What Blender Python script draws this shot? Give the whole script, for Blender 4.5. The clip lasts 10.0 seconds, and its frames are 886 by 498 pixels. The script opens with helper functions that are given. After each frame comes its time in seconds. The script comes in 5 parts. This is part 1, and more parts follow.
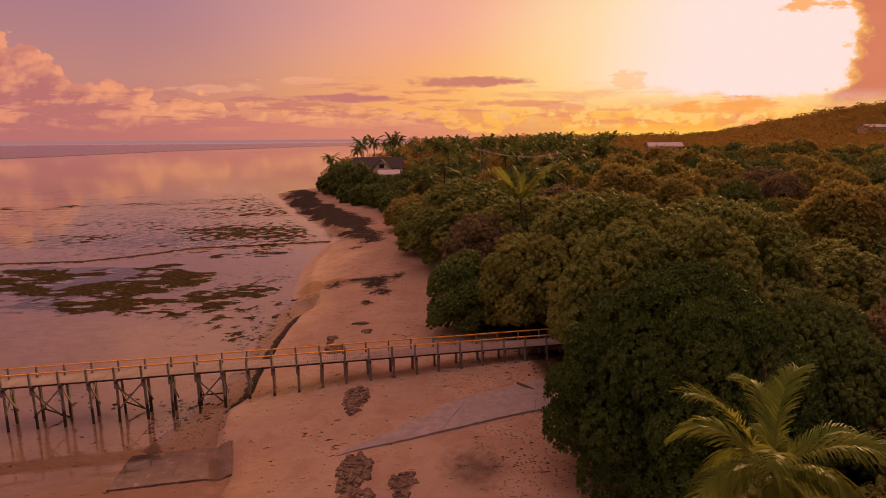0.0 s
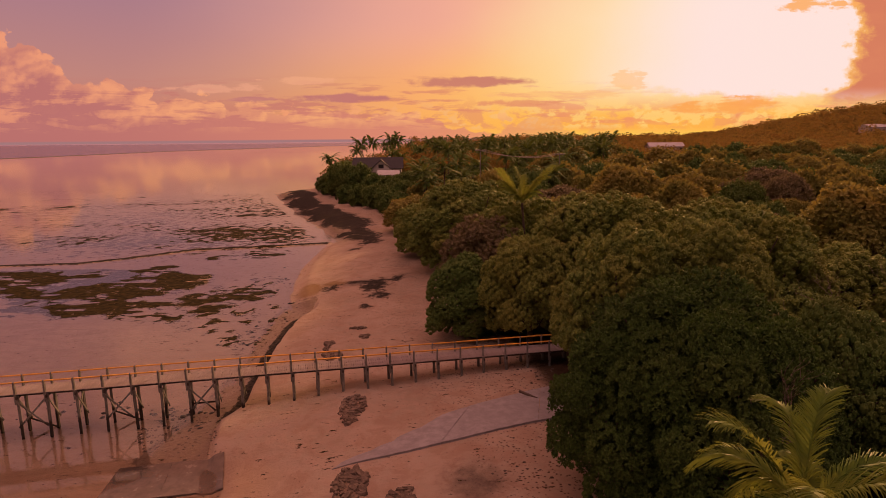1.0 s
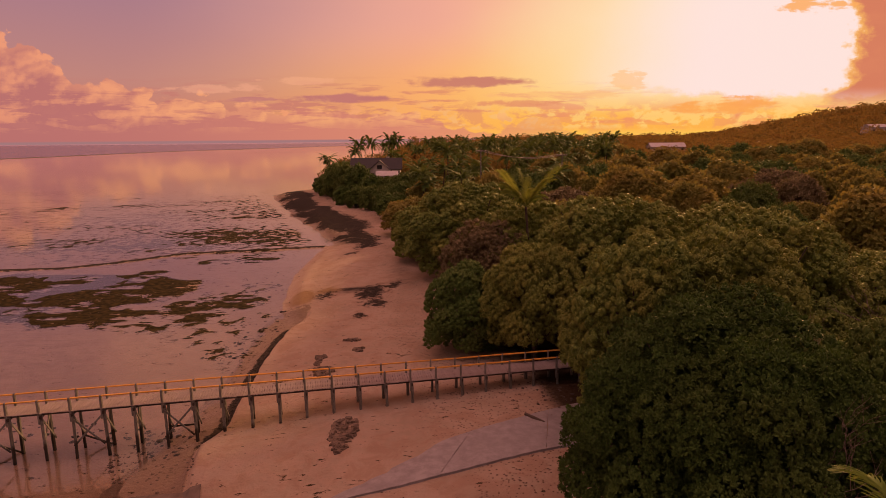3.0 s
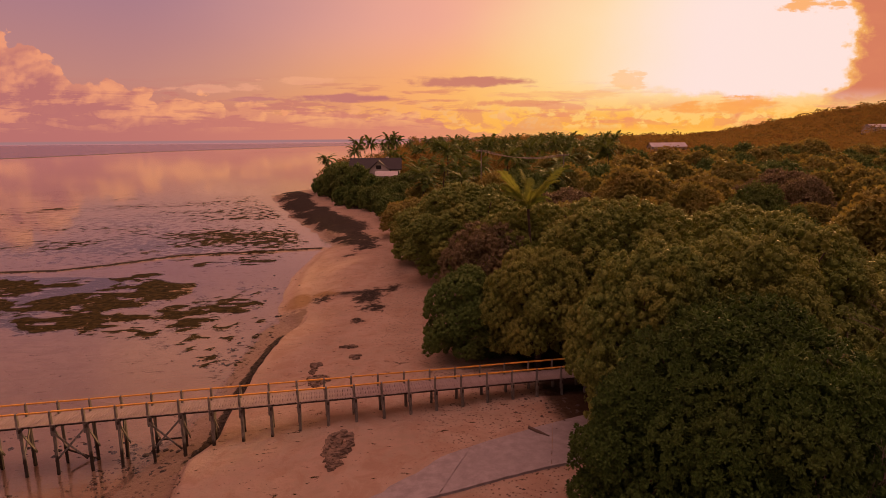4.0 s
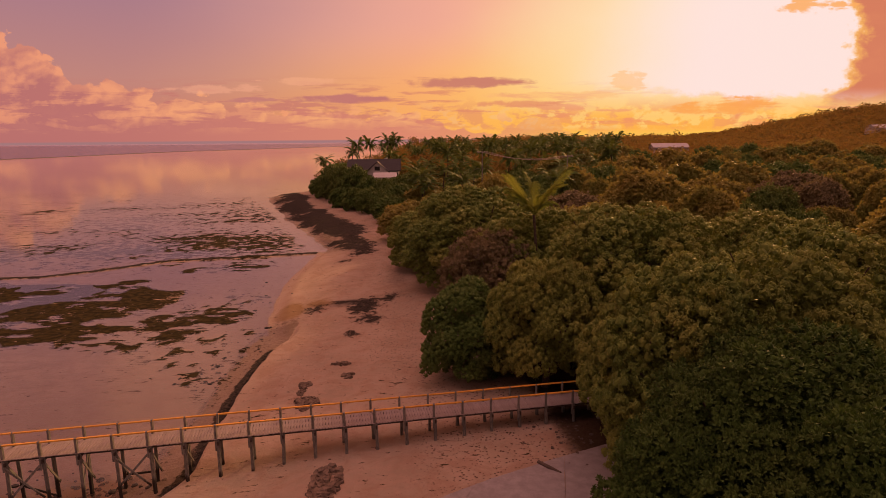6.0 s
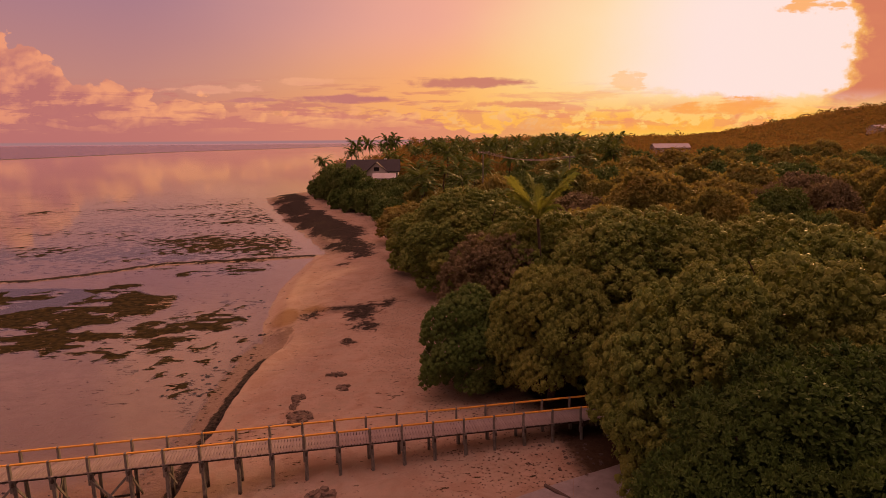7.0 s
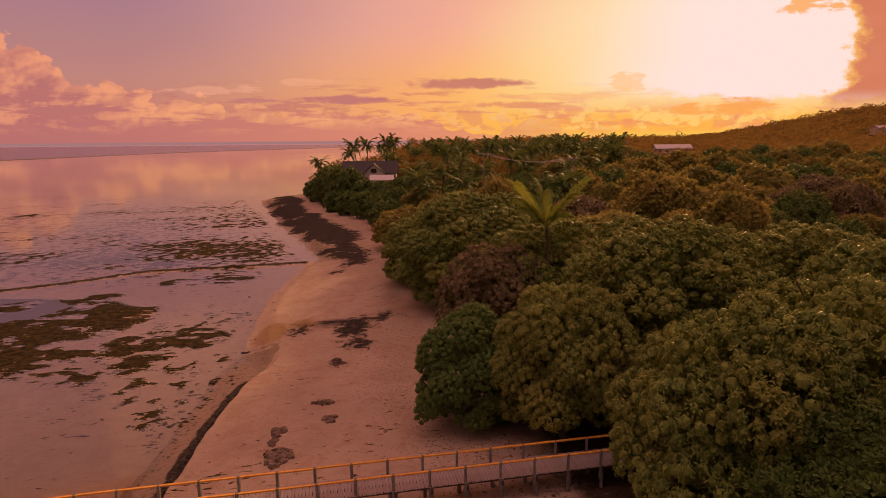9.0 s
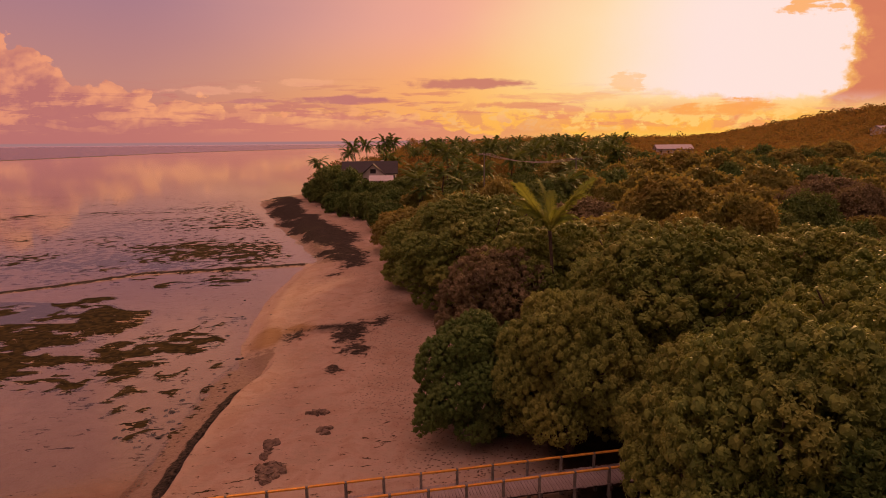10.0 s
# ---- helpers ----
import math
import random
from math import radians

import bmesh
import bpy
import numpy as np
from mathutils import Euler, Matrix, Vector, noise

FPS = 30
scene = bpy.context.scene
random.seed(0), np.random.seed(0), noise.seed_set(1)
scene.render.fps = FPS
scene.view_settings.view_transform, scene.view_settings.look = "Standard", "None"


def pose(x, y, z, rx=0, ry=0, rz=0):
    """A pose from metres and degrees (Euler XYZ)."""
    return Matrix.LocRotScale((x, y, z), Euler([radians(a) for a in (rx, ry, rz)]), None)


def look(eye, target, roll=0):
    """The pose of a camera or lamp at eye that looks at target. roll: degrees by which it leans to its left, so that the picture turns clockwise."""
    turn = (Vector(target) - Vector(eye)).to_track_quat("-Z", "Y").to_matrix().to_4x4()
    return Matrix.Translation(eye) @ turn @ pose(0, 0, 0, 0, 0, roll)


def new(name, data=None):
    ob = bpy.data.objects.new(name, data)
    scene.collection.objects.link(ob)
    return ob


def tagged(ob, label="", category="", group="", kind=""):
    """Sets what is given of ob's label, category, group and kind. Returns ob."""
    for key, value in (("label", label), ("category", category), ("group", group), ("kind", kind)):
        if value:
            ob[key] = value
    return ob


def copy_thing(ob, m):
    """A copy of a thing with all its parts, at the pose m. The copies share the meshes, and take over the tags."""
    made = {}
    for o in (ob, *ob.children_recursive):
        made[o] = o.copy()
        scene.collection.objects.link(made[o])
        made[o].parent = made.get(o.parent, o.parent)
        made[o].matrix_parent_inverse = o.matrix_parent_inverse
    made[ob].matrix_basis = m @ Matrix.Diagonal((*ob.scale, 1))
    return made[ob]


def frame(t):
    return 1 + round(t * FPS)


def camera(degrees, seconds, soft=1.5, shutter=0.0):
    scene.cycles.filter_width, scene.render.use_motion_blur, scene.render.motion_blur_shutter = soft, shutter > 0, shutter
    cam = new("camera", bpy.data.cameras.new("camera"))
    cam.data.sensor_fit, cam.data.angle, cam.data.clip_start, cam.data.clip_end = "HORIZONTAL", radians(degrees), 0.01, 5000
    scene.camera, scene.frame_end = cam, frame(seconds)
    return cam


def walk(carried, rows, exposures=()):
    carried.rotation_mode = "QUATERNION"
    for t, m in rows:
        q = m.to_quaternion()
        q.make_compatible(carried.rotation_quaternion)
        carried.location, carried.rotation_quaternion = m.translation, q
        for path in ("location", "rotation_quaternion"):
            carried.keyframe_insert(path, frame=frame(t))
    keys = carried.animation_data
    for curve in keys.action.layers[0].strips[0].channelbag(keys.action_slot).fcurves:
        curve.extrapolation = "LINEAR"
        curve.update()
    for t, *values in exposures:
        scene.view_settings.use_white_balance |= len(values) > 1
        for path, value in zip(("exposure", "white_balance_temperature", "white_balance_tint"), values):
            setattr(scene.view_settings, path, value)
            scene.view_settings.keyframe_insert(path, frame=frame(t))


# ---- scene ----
cam = camera(74.0, 10.0, 0.8)
PATH = [
    (0, (0.304, -2.906, 19.636), (0.272, -0.941, 19.267), -0.5),
    (0.5, (0.318, -2.209, 19.64), (0.286, -0.243, 19.271), -0.5),
    (1, (0.308, -1.503, 19.642), (0.276, 0.463, 19.273), -0.5),
    (1.5, (0.296, -0.71, 19.646), (0.264, 1.256, 19.277), -0.5),
    (2, (0.283, 0.112, 19.647), (0.252, 2.077, 19.278), -0.5),
    (2.5, (0.299, 1.027, 19.644), (0.268, 2.992, 19.276), -0.5),
    (4, (0.308, 3.733, 19.672), (0.277, 5.699, 19.303), -0.5),
    (4.5, (0.291, 4.658, 19.675), (0.26, 6.624, 19.307), -0.5),
    (5, (0.291, 5.543, 19.687), (0.26, 7.508, 19.318), -0.5),
    (5.5, (0.289, 6.542, 19.69), (0.258, 8.508, 19.322), -0.5),
    (7, (0.252, 9.78, 19.715), (0.221, 11.745, 19.349), -0.5),
    (7.5, (0.234, 11.05, 19.723), (0.203, 13.016, 19.357), -0.5),
    (8, (0.247, 12.337, 19.72), (0.216, 14.303, 19.354), -0.5),
    (8.5, (0.244, 13.496, 19.721), (0.215, 15.463, 19.357), -0.5),
    (9, (0.235, 14.626, 19.748), (0.206, 16.593, 19.384), -0.5),
    (9.5, (0.221, 15.522, 19.726), (0.192, 17.488, 19.362), -0.5),
    (10, (0.238, 16.243, 19.709), (0.209, 18.209, 19.346), -0.5),
]
walk(cam, [(t, look(eye, aim, roll)) for t, eye, aim, roll in PATH])


# ---- node helpers ----
class Ex:
    """A value in a node tree, with arithmetic."""

    def __init__(self, tree, sock):
        self.tree, self.sock = tree, sock

    def op(self, kind, *others, clamp=False):
        n = self.tree.nodes.new("ShaderNodeMath")
        n.operation, n.use_clamp = kind, clamp
        for k, v in enumerate((self, *others)):
            if isinstance(v, Ex):
                self.tree.links.new(v.sock, n.inputs[k])
            else:
                n.inputs[k].default_value = v
        return Ex(self.tree, n.outputs[0])

    def __add__(self, o): return self.op("ADD", o)
    def __sub__(self, o): return self.op("SUBTRACT", o)
    def __mul__(self, o): return self.op("MULTIPLY", o)
    def __truediv__(self, o): return self.op("DIVIDE", o)
    def __rsub__(self, o): return (self * -1.0) + o
    def sat(self): return self.op("ADD", 0.0, clamp=True)
    def ramp(self, a, b):
        n = self.tree.nodes.new("ShaderNodeMapRange")
        n.interpolation_type = "SMOOTHSTEP"
        n.inputs["From Min"].default_value, n.inputs["From Max"].default_value = (a, b) if a < b else (b, a)
        n.inputs["To Min"].default_value, n.inputs["To Max"].default_value = (0, 1) if a < b else (1, 0)
        self.tree.links.new(self.sock, n.inputs["Value"])
        return Ex(self.tree, n.outputs["Result"])


def sock_in(tree, sock, v):
    if isinstance(v, Ex):
        tree.links.new(v.sock, sock)
    elif isinstance(v, (int, float)):
        sock.default_value = v
    elif isinstance(v, (tuple, list)):
        sock.default_value = (*v, 1.0) if len(sock.default_value) == 4 and len(v) == 3 else v
    elif v is not None:
        tree.links.new(v, sock)


def mixc(tree, fac, a, b, blend="MIX"):
    n = tree.nodes.new("ShaderNodeMix")
    n.data_type, n.blend_type = "RGBA", blend
    sock_in(tree, n.inputs[0], fac)
    sock_in(tree, n.inputs[6], a)
    sock_in(tree, n.inputs[7], b)
    return n.outputs[2]


def noise_of(tree, vec, scale, detail=4.0, rough=0.55, distort=0.0):
    n = tree.nodes.new("ShaderNodeTexNoise")
    n.inputs["Scale"].default_value, n.inputs["Detail"].default_value = scale, detail
    n.inputs["Roughness"].default_value, n.inputs["Distortion"].default_value = rough, distort
    if vec is not None:
        tree.links.new(vec, n.inputs["Vector"])
    return Ex(tree, n.outputs["Fac"])


def vec_of(tree, x, y, z=0.0):
    n = tree.nodes.new("ShaderNodeCombineXYZ")
    for k, v in enumerate((x, y, z)):
        sock_in(tree, n.inputs[k], v)
    return n.outputs[0]


def stops(tree, fac, rows):
    n = tree.nodes.new("ShaderNodeValToRGB")
    e = n.color_ramp.elements
    while len(e) < len(rows):
        e.new(0.5)
    for k, (at, c) in enumerate(rows):
        e[k].position = at
        e[k].color = (*c, 1.0) if isinstance(c, tuple) else (c, c, c, 1.0)
    sock_in(tree, n.inputs[0], fac)
    return n.outputs[0]


# ---- sky, sun ----
SUN_TURN, SUN_UP = radians(25.0), radians(17.0)      # clockwise from +y, above the horizon
world = bpy.data.worlds.new("sunset_sky")
world.use_nodes = True
scene.world = world


def build_sky():
    t = world.node_tree
    t.nodes.clear()
    out, bg = t.nodes.new("ShaderNodeOutputWorld"), t.nodes.new("ShaderNodeBackground")
    t.links.new(bg.outputs[0], out.inputs[0])
    co, sep = t.nodes.new("ShaderNodeTexCoord"), t.nodes.new("ShaderNodeSeparateXYZ")
    t.links.new(co.outputs["Generated"], sep.inputs[0])
    dx, dy, dz = (Ex(t, sep.outputs[k]) for k in range(3))
    ahead = dy.ramp(0.05, 0.3)
    fy = dy.op("MAXIMUM", 0.08)
    p, q = dx / fy, dz / fy                     # sideways and upwards slope of the line of sight
    base = stops(t, dz, [(0.0, (.55, .15, .11)), (.03, (.60, .19, .14)), (.09, (.56, .235, .20)),
                         (.20, (.43, .205, .25)), (.30, (.60, .285, .285)), (.45, (.62, .30, .29)), (.72, (.74, .355, .35)), (.90, (2.3, 1.06, 1.0))])
    # clear air of the Nishita sky under the coloured haze
    sky = t.nodes.new("ShaderNodeTexSky")
    sky.sky_type, sky.sun_disc = "NISHITA", False
    sky.sun_elevation, sky.sun_rotation = SUN_UP, SUN_TURN
    air = mixc(t, 1.0, sky.outputs[0], (.06, .04, .035), "MULTIPLY")
    col = mixc(t, 0.10, base, air)
    # the sky behind, away from the sunset, is dimmer low down
    col = mixc(t, dy.ramp(.30, -.40) * dz.ramp(.86, .55) * .95, col, (.05, .03, .04))

    def crisp(vec, scale, detail, rough, distort=0.0, low=.36, high=.64):
        """Noise stretched to fill 0 to 1."""
        return ((noise_of(t, vec, scale, detail, rough, distort) - low) / (high - low))

    n1 = crisp(vec_of(t, p * 8.0, q * 13.0), 1.0, 8.0, .60, .15)
    n2 = crisp(vec_of(t, p * 8.0 + .10, q * 13.0 - .22), 1.0, 8.0, .60, .15)
    n3 = crisp(vec_of(t, p * 11.0 + 3.0, q * 13.0), 1.0, 7.0, .60, .3)
    n4 = crisp(vec_of(t, p * 26.0, q * 44.0), 1.0, 6.0, .62, .3)
    wisp = crisp(vec_of(t, p * 7.0 + q * 3.0, q * 62.0), 1.0, 6.0, .62, .25)
    soft = crisp(vec_of(t, p * 2.6, q * 5.0), 1.0, 3.0, .5)
    # glow round the sun, wider upwards
    gx, gy = (p - .50), (q - .08)
    r = (gx * gx + gy * gy * 3.0).op("SQRT") + (soft - .5) * .035
    high = q.ramp(.06, .2)
    col = mixc(t, r.ramp(1.08, .42) * ahead, col, mixc(t, high, (.98, .43, .14), (.92, .42, .30)))
    col = mixc(t, r.ramp(.58, .30) * ahead, col, mixc(t, high, (1.0, .58, .14), (1.0, .64, .30)))
    low = q.ramp(.075, .015) * r.ramp(.85, .25) * ahead
    col = mixc(t, low, col, (1.0, .45, .075))
    # broken high cloud overhead, above the view
    hi = crisp(vec_of(t, dx * 3.2, dy * 3.2), 1.0, 4.0, .55, .2)
    col = mixc(t, hi.ramp(.38, .80) * dz.ramp(.22, .32) * .75, col, (1.05, .47, .33))
    col = mixc(t, q.ramp(.016, .006) * p.ramp(.0, .2) * ahead * .8, col, (1.0, .55, .09))
    # far cloud puffs and streaks along the horizon
    toward = p.ramp(-.35, .35)
    lit = mixc(t, toward, (.88, .33, .17), (1.0, .60, .17))
    dim = mixc(t, toward, (.56, .185, .155), (.88, .30, .13))
    band = q.ramp(.010, .020) * q.ramp(.075, .040) * ahead
    col = mixc(t, wisp.ramp(.50, .80) * q.ramp(.012, .03) * q.ramp(.11, .07) * ahead * .75, col, dim)
    col = mixc(t, n4.ramp(.50, .78) * band * .9, col, lit)
    col = mixc(t, (n4 * -.7 + n3 * .9).ramp(.15, .45) * band * .55, col, dim)
    # cumulus bank over the sea
    top = Ex(t, stops(t, (p + 1.0) * .625, [(0.0, .205), (.145, .198), (.185, .178), (.215, .130), (.245, .098), (.27, .104), (.30, .090),
                                           (.345, .074), (.40, .066), (.50, .052), (.62, .040), (.85, .028), (1.0, .0)]))

    def billow(du, dv, scale):
        n = t.nodes.new("ShaderNodeTexVoronoi")
        n.feature = "SMOOTH_F1"
        n.inputs["Smoothness"].default_value, n.inputs["Scale"].default_value = .35, scale
        t.links.new(vec_of(t, p + (n3 - .5) * .022 + du, q * 1.25 + (n4 - .5) * .012 + dv), n.inputs["Vector"])
        return Ex(t, n.outputs["Distance"]) * -1.0 + .75
    b1, b2 = billow(0.0, 0.0, 22.0), billow(.008, -.012, 22.0)
    c1, c2 = billow(.3, .1, 52.0), billow(.304, .094, 52.0)
    edge = top - q + (n1 - .5) * .020 + (b1 - .4) * .045 + (c1 - .4) * .016
    bank = edge.ramp(-.001, .005) * p.ramp(.40, -.12) * ahead
    relief = ((n1 - n2) * 1.2 + (b1 - b2) * 1.5 + (c1 - c2) * .9 + .38).sat()
    relief = (relief * .8 + edge.ramp(.05, .0) * .45).sat() * q.ramp(.006, .045)
    relief = (relief - wisp.ramp(.40, .75) * q.ramp(.12, .05) * .6).sat()
    shade = mixc(t, p.ramp(-.75, .1), (.49, .165, .155), (.72, .245, .16))
    sunlit = mixc(t, p.ramp(-.75, .1), (.86, .325, .18), (.98, .46, .18))
    col = mixc(t, bank * .94, col, mixc(t, relief, shade, sunlit))
    # the burnt-out opening in the cloud
    core = (p - .340) - (q - .13) * .25 + (n3 - .5) * .012
    veil = core.ramp(-.34, .06) * q.ramp(.03, .10) * ahead
    col = mixc(t, veil, col, (1.0, .76, .50))
    floor_q = (q - .062) + (p - .42).op("ABSOLUTE") * -.02 + p.ramp(.48, .28) * -.02 + (n3 - .5) * .022 + (n4 - .5) * .010
    hot = core.ramp(-.15, .09) * floor_q.ramp(-.010, .006) * ahead
    col = mixc(t, hot, col, (1.0, .77, .71))
    # the dark cloud beside it
    wall = (p - .655) + (n3 - .5) * .040 + (n4 - .5) * .018 + (q - .115) * (q - .115) * 5.0 + q.ramp(.10, .055) * .045
    rim = mixc(t, wall.ramp(.0, .035), (1.0, .50, .12), (.68, .21, .115))
    rim = mixc(t, n1.ramp(.4, 1.0) * .2, rim, (.80, .28, .13))
    col = mixc(t, wall.ramp(-.004, .014) * q.ramp(.03, .08) * ahead, col, rim)

    def lens(col, p0, q0, w, h, c, amt=1.0, rag=1.0):
        a, b = (p - p0) / w, (q - q0) / h
        m = (a * a + b * b) * -1.0 + .75 + (wisp - .5) * .9 * rag + (n4 - .5) * .8 * rag + (n3 - .5) * .4 * rag
        return mixc(t, m.ramp(-.15, .5) * ahead * amt, col, c)

    for row in ((-.18, .068, .105, .009, (.54, .185, .165), .95, .6), (.015, .091, .135, .011, (.60, .21, .15), .95, .6),
                (.105, .057, .08, .007, (.78, .28, .14), .8), (-.33, .067, .045, .006, (.55, .20, .18), .75),
                (-.38, .085, .11, .008, (.90, .40, .25), .5), (-.24, .096, .07, .007, (.92, .42, .24), .5),
                (.287, .092, .030, .020, (1.0, .52, .20), .6, 1.6), (.44, .052, .12, .014, (.98, .38, .09), .9),
                (.585, .207, .065, .022, (.98, .42, .12), .9, 1.4), (.18, .07, .13, .008, (.96, .46, .18), .5)):
        col = lens(col, *row)
    # below the horizon: sea haze
    col = mixc(t, dz.ramp(.0015, -.001), col, (.37, .185, .19))
    t.links.new(col, bg.inputs["Color"])
    bg.inputs["Strength"].default_value = 1.0


build_sky()
sun = new("sun", bpy.data.lights.new("sun", "SUN"))
sun.data.energy, sun.data.angle, sun.data.color = 5.0, radians(12.0), (1.0, .50, .20)
toward_sun = Vector((math.sin(SUN_TURN) * math.cos(SUN_UP), math.cos(SUN_TURN) * math.cos(SUN_UP), math.sin(SUN_UP)))
sun.matrix_basis = look(toward_sun * 100, (0, 0, 0))


# ---- shape helpers ----
def fbm(x, y, scale, octaves=4, seed=0):
    """Value noise from 0 to 1 on arrays."""
    x, y = np.asarray(x, float) / scale, np.asarray(y, float) / scale
    total, amp, norm = 0.0, 1.0, 0.0
    for k in range(octaves):
        xi, yi = np.floor(x), np.floor(y)
        fx, fy = x - xi, y - yi
        fx, fy = fx * fx * (3 - 2 * fx), fy * fy * (3 - 2 * fy)

        def h(a, b):
            v = np.sin(a * 127.1 + b * 311.7 + (seed + k) * 74.7) * 43758.5453
            return v - np.floor(v)
        total = total + amp * ((h(xi, yi) * (1 - fx) + h(xi + 1, yi) * fx) * (1 - fy) + (h(xi, yi + 1) * (1 - fx) + h(xi + 1, yi + 1) * fx) * fy)
        norm += amp
        x, y, amp = x * 2.03 + 17.0, y * 2.03 + 5.0, amp * .5
    return total / norm


def smooth(a, b, v):
    u = np.clip((np.asarray(v, float) - a) / (b - a), 0, 1)
    return u * u * (3 - 2 * u)


def mesh_np(name, verts, faces, material=None, smooth_shade=False):
    """A mesh from arrays of vertices and of faces that all have the same number of corners."""
    verts, faces = np.asarray(verts, np.float32), np.asarray(faces, np.int32)
    me = bpy.data.meshes.new(name)
    nf, k = faces.shape
    me.vertices.add(len(verts))
    me.vertices.foreach_set("co", verts.ravel())
    me.loops.add(nf * k)
    me.loops.foreach_set("vertex_index", faces.ravel())
    me.polygons.add(nf)
    me.polygons.foreach_set("loop_start", np.arange(0, nf * k, k, dtype=np.int32))
    me.polygons.foreach_set("use_smooth", np.full(nf, smooth_shade))
    me.update(calc_edges=True)
    if material:
        me.materials.append(material)
    return me


def part(name, data, material, parent, label="", m=None):
    """Links a bmesh or mesh as one mesh object under a thing or a part."""
    if isinstance(data, bmesh.types.BMesh):
        bm, data = data, bpy.data.meshes.new(name)
        bm.to_mesh(data)
        bm.free()
    if material and not data.materials:
        data.materials.append(material)
    ob = new(name, data)
    if parent is not None:
        ob.parent = parent
    if m is not None:
        ob.matrix_basis = m
    return tagged(ob, label)


def thing(name, label, category, m=None, group="", kind=""):
    ob = new(name)
    ob.empty_display_size = 0.3
    if m is not None:
        ob.matrix_basis = m
    return tagged(ob, label, category, group, kind)


def boxm(sx, sy, sz, m=None, bevel=0.0):
    """A bmesh box of full sizes, centred, moved by m, with bevelled edges."""
    bm = bmesh.new()
    bmesh.ops.create_cube(bm, size=1.0, matrix=Matrix.Diagonal((sx, sy, sz, 1)))
    if bevel:
        bmesh.ops.bevel(bm, geom=list(bm.edges), offset=bevel, segments=1, affect="EDGES", profile=.7)
    if m is not None:
        bm.transform(m)
    return bm


def beam(a, b, w, h, bevel=0.01):
    """A squared timber from a to b, w wide and h high."""
    a, b = Vector(a), Vector(b)
    d = b - a
    q = d.to_track_quat("X", "Z").to_matrix().to_4x4()
    return boxm(d.length, w, h, Matrix.Translation((a + b) / 2) @ q, bevel)


def tube_np(points, radii, sides=8):
    """Vertices and quads of a tapered tube through the points."""
    pts = [Vector(p) for p in points]
    vs, fs = [], []
    for k, p in enumerate(pts):
        d = (pts[min(k + 1, len(pts) - 1)] - pts[max(k - 1, 0)]).normalized()
        side = d.cross(Vector((0, 1, .3))).normalized()
        up = side.cross(d)
        for j in range(sides):
            a = 2 * math.pi * j / sides
            vs.append(p + (side * math.cos(a) + up * math.sin(a)) * radii[k])
        if k:
            o = (k - 1) * sides
            for j in range(sides):
                j2 = (j + 1) % sides
                fs.append((o + j, o + j2, o + sides + j2, o + sides + j))
    return np.array([tuple(v) for v in vs]), np.array(fs)


def join_np(pieces):
    vs, fs, o = [], [], 0
    for v, f in pieces:
        vs.append(v)
        fs.append(f + o)
        o += len(v)
    return np.concatenate(vs), np.concatenate(fs)


# ---- materials ----
def material(name, fill):
    mat = bpy.data.materials.new(name)
    mat.use_nodes = True
    t = mat.node_tree
    fill(t, t.nodes["Principled BSDF"], t.nodes["Material Output"])
    return mat


def place(t):
    n = t.nodes.new("ShaderNodeNewGeometry")
    return n.outputs["Position"]


def local(t):
    return t.nodes.new("ShaderNodeTexCoord").outputs["Object"]


def attr(t, name):
    n = t.nodes.new("ShaderNodeAttribute")
    n.attribute_name = name
    return Ex(t, n.outputs["Fac"])


def chance(t):
    return Ex(t, t.nodes.new("ShaderNodeObjectInfo").outputs["Random"])


def island(t):
    return Ex(t, t.nodes.new("ShaderNodeNewGeometry").outputs["Random Per Island"])


def bump(t, b, height, dist, strength=1.0):
    n = t.nodes.new("ShaderNodeBump")
    n.inputs["Distance"].default_value, n.inputs["Strength"].default_value = dist, strength
    sock_in(t, n.inputs["Height"], height)
    t.links.new(n.outputs[0], b.inputs["Normal"])


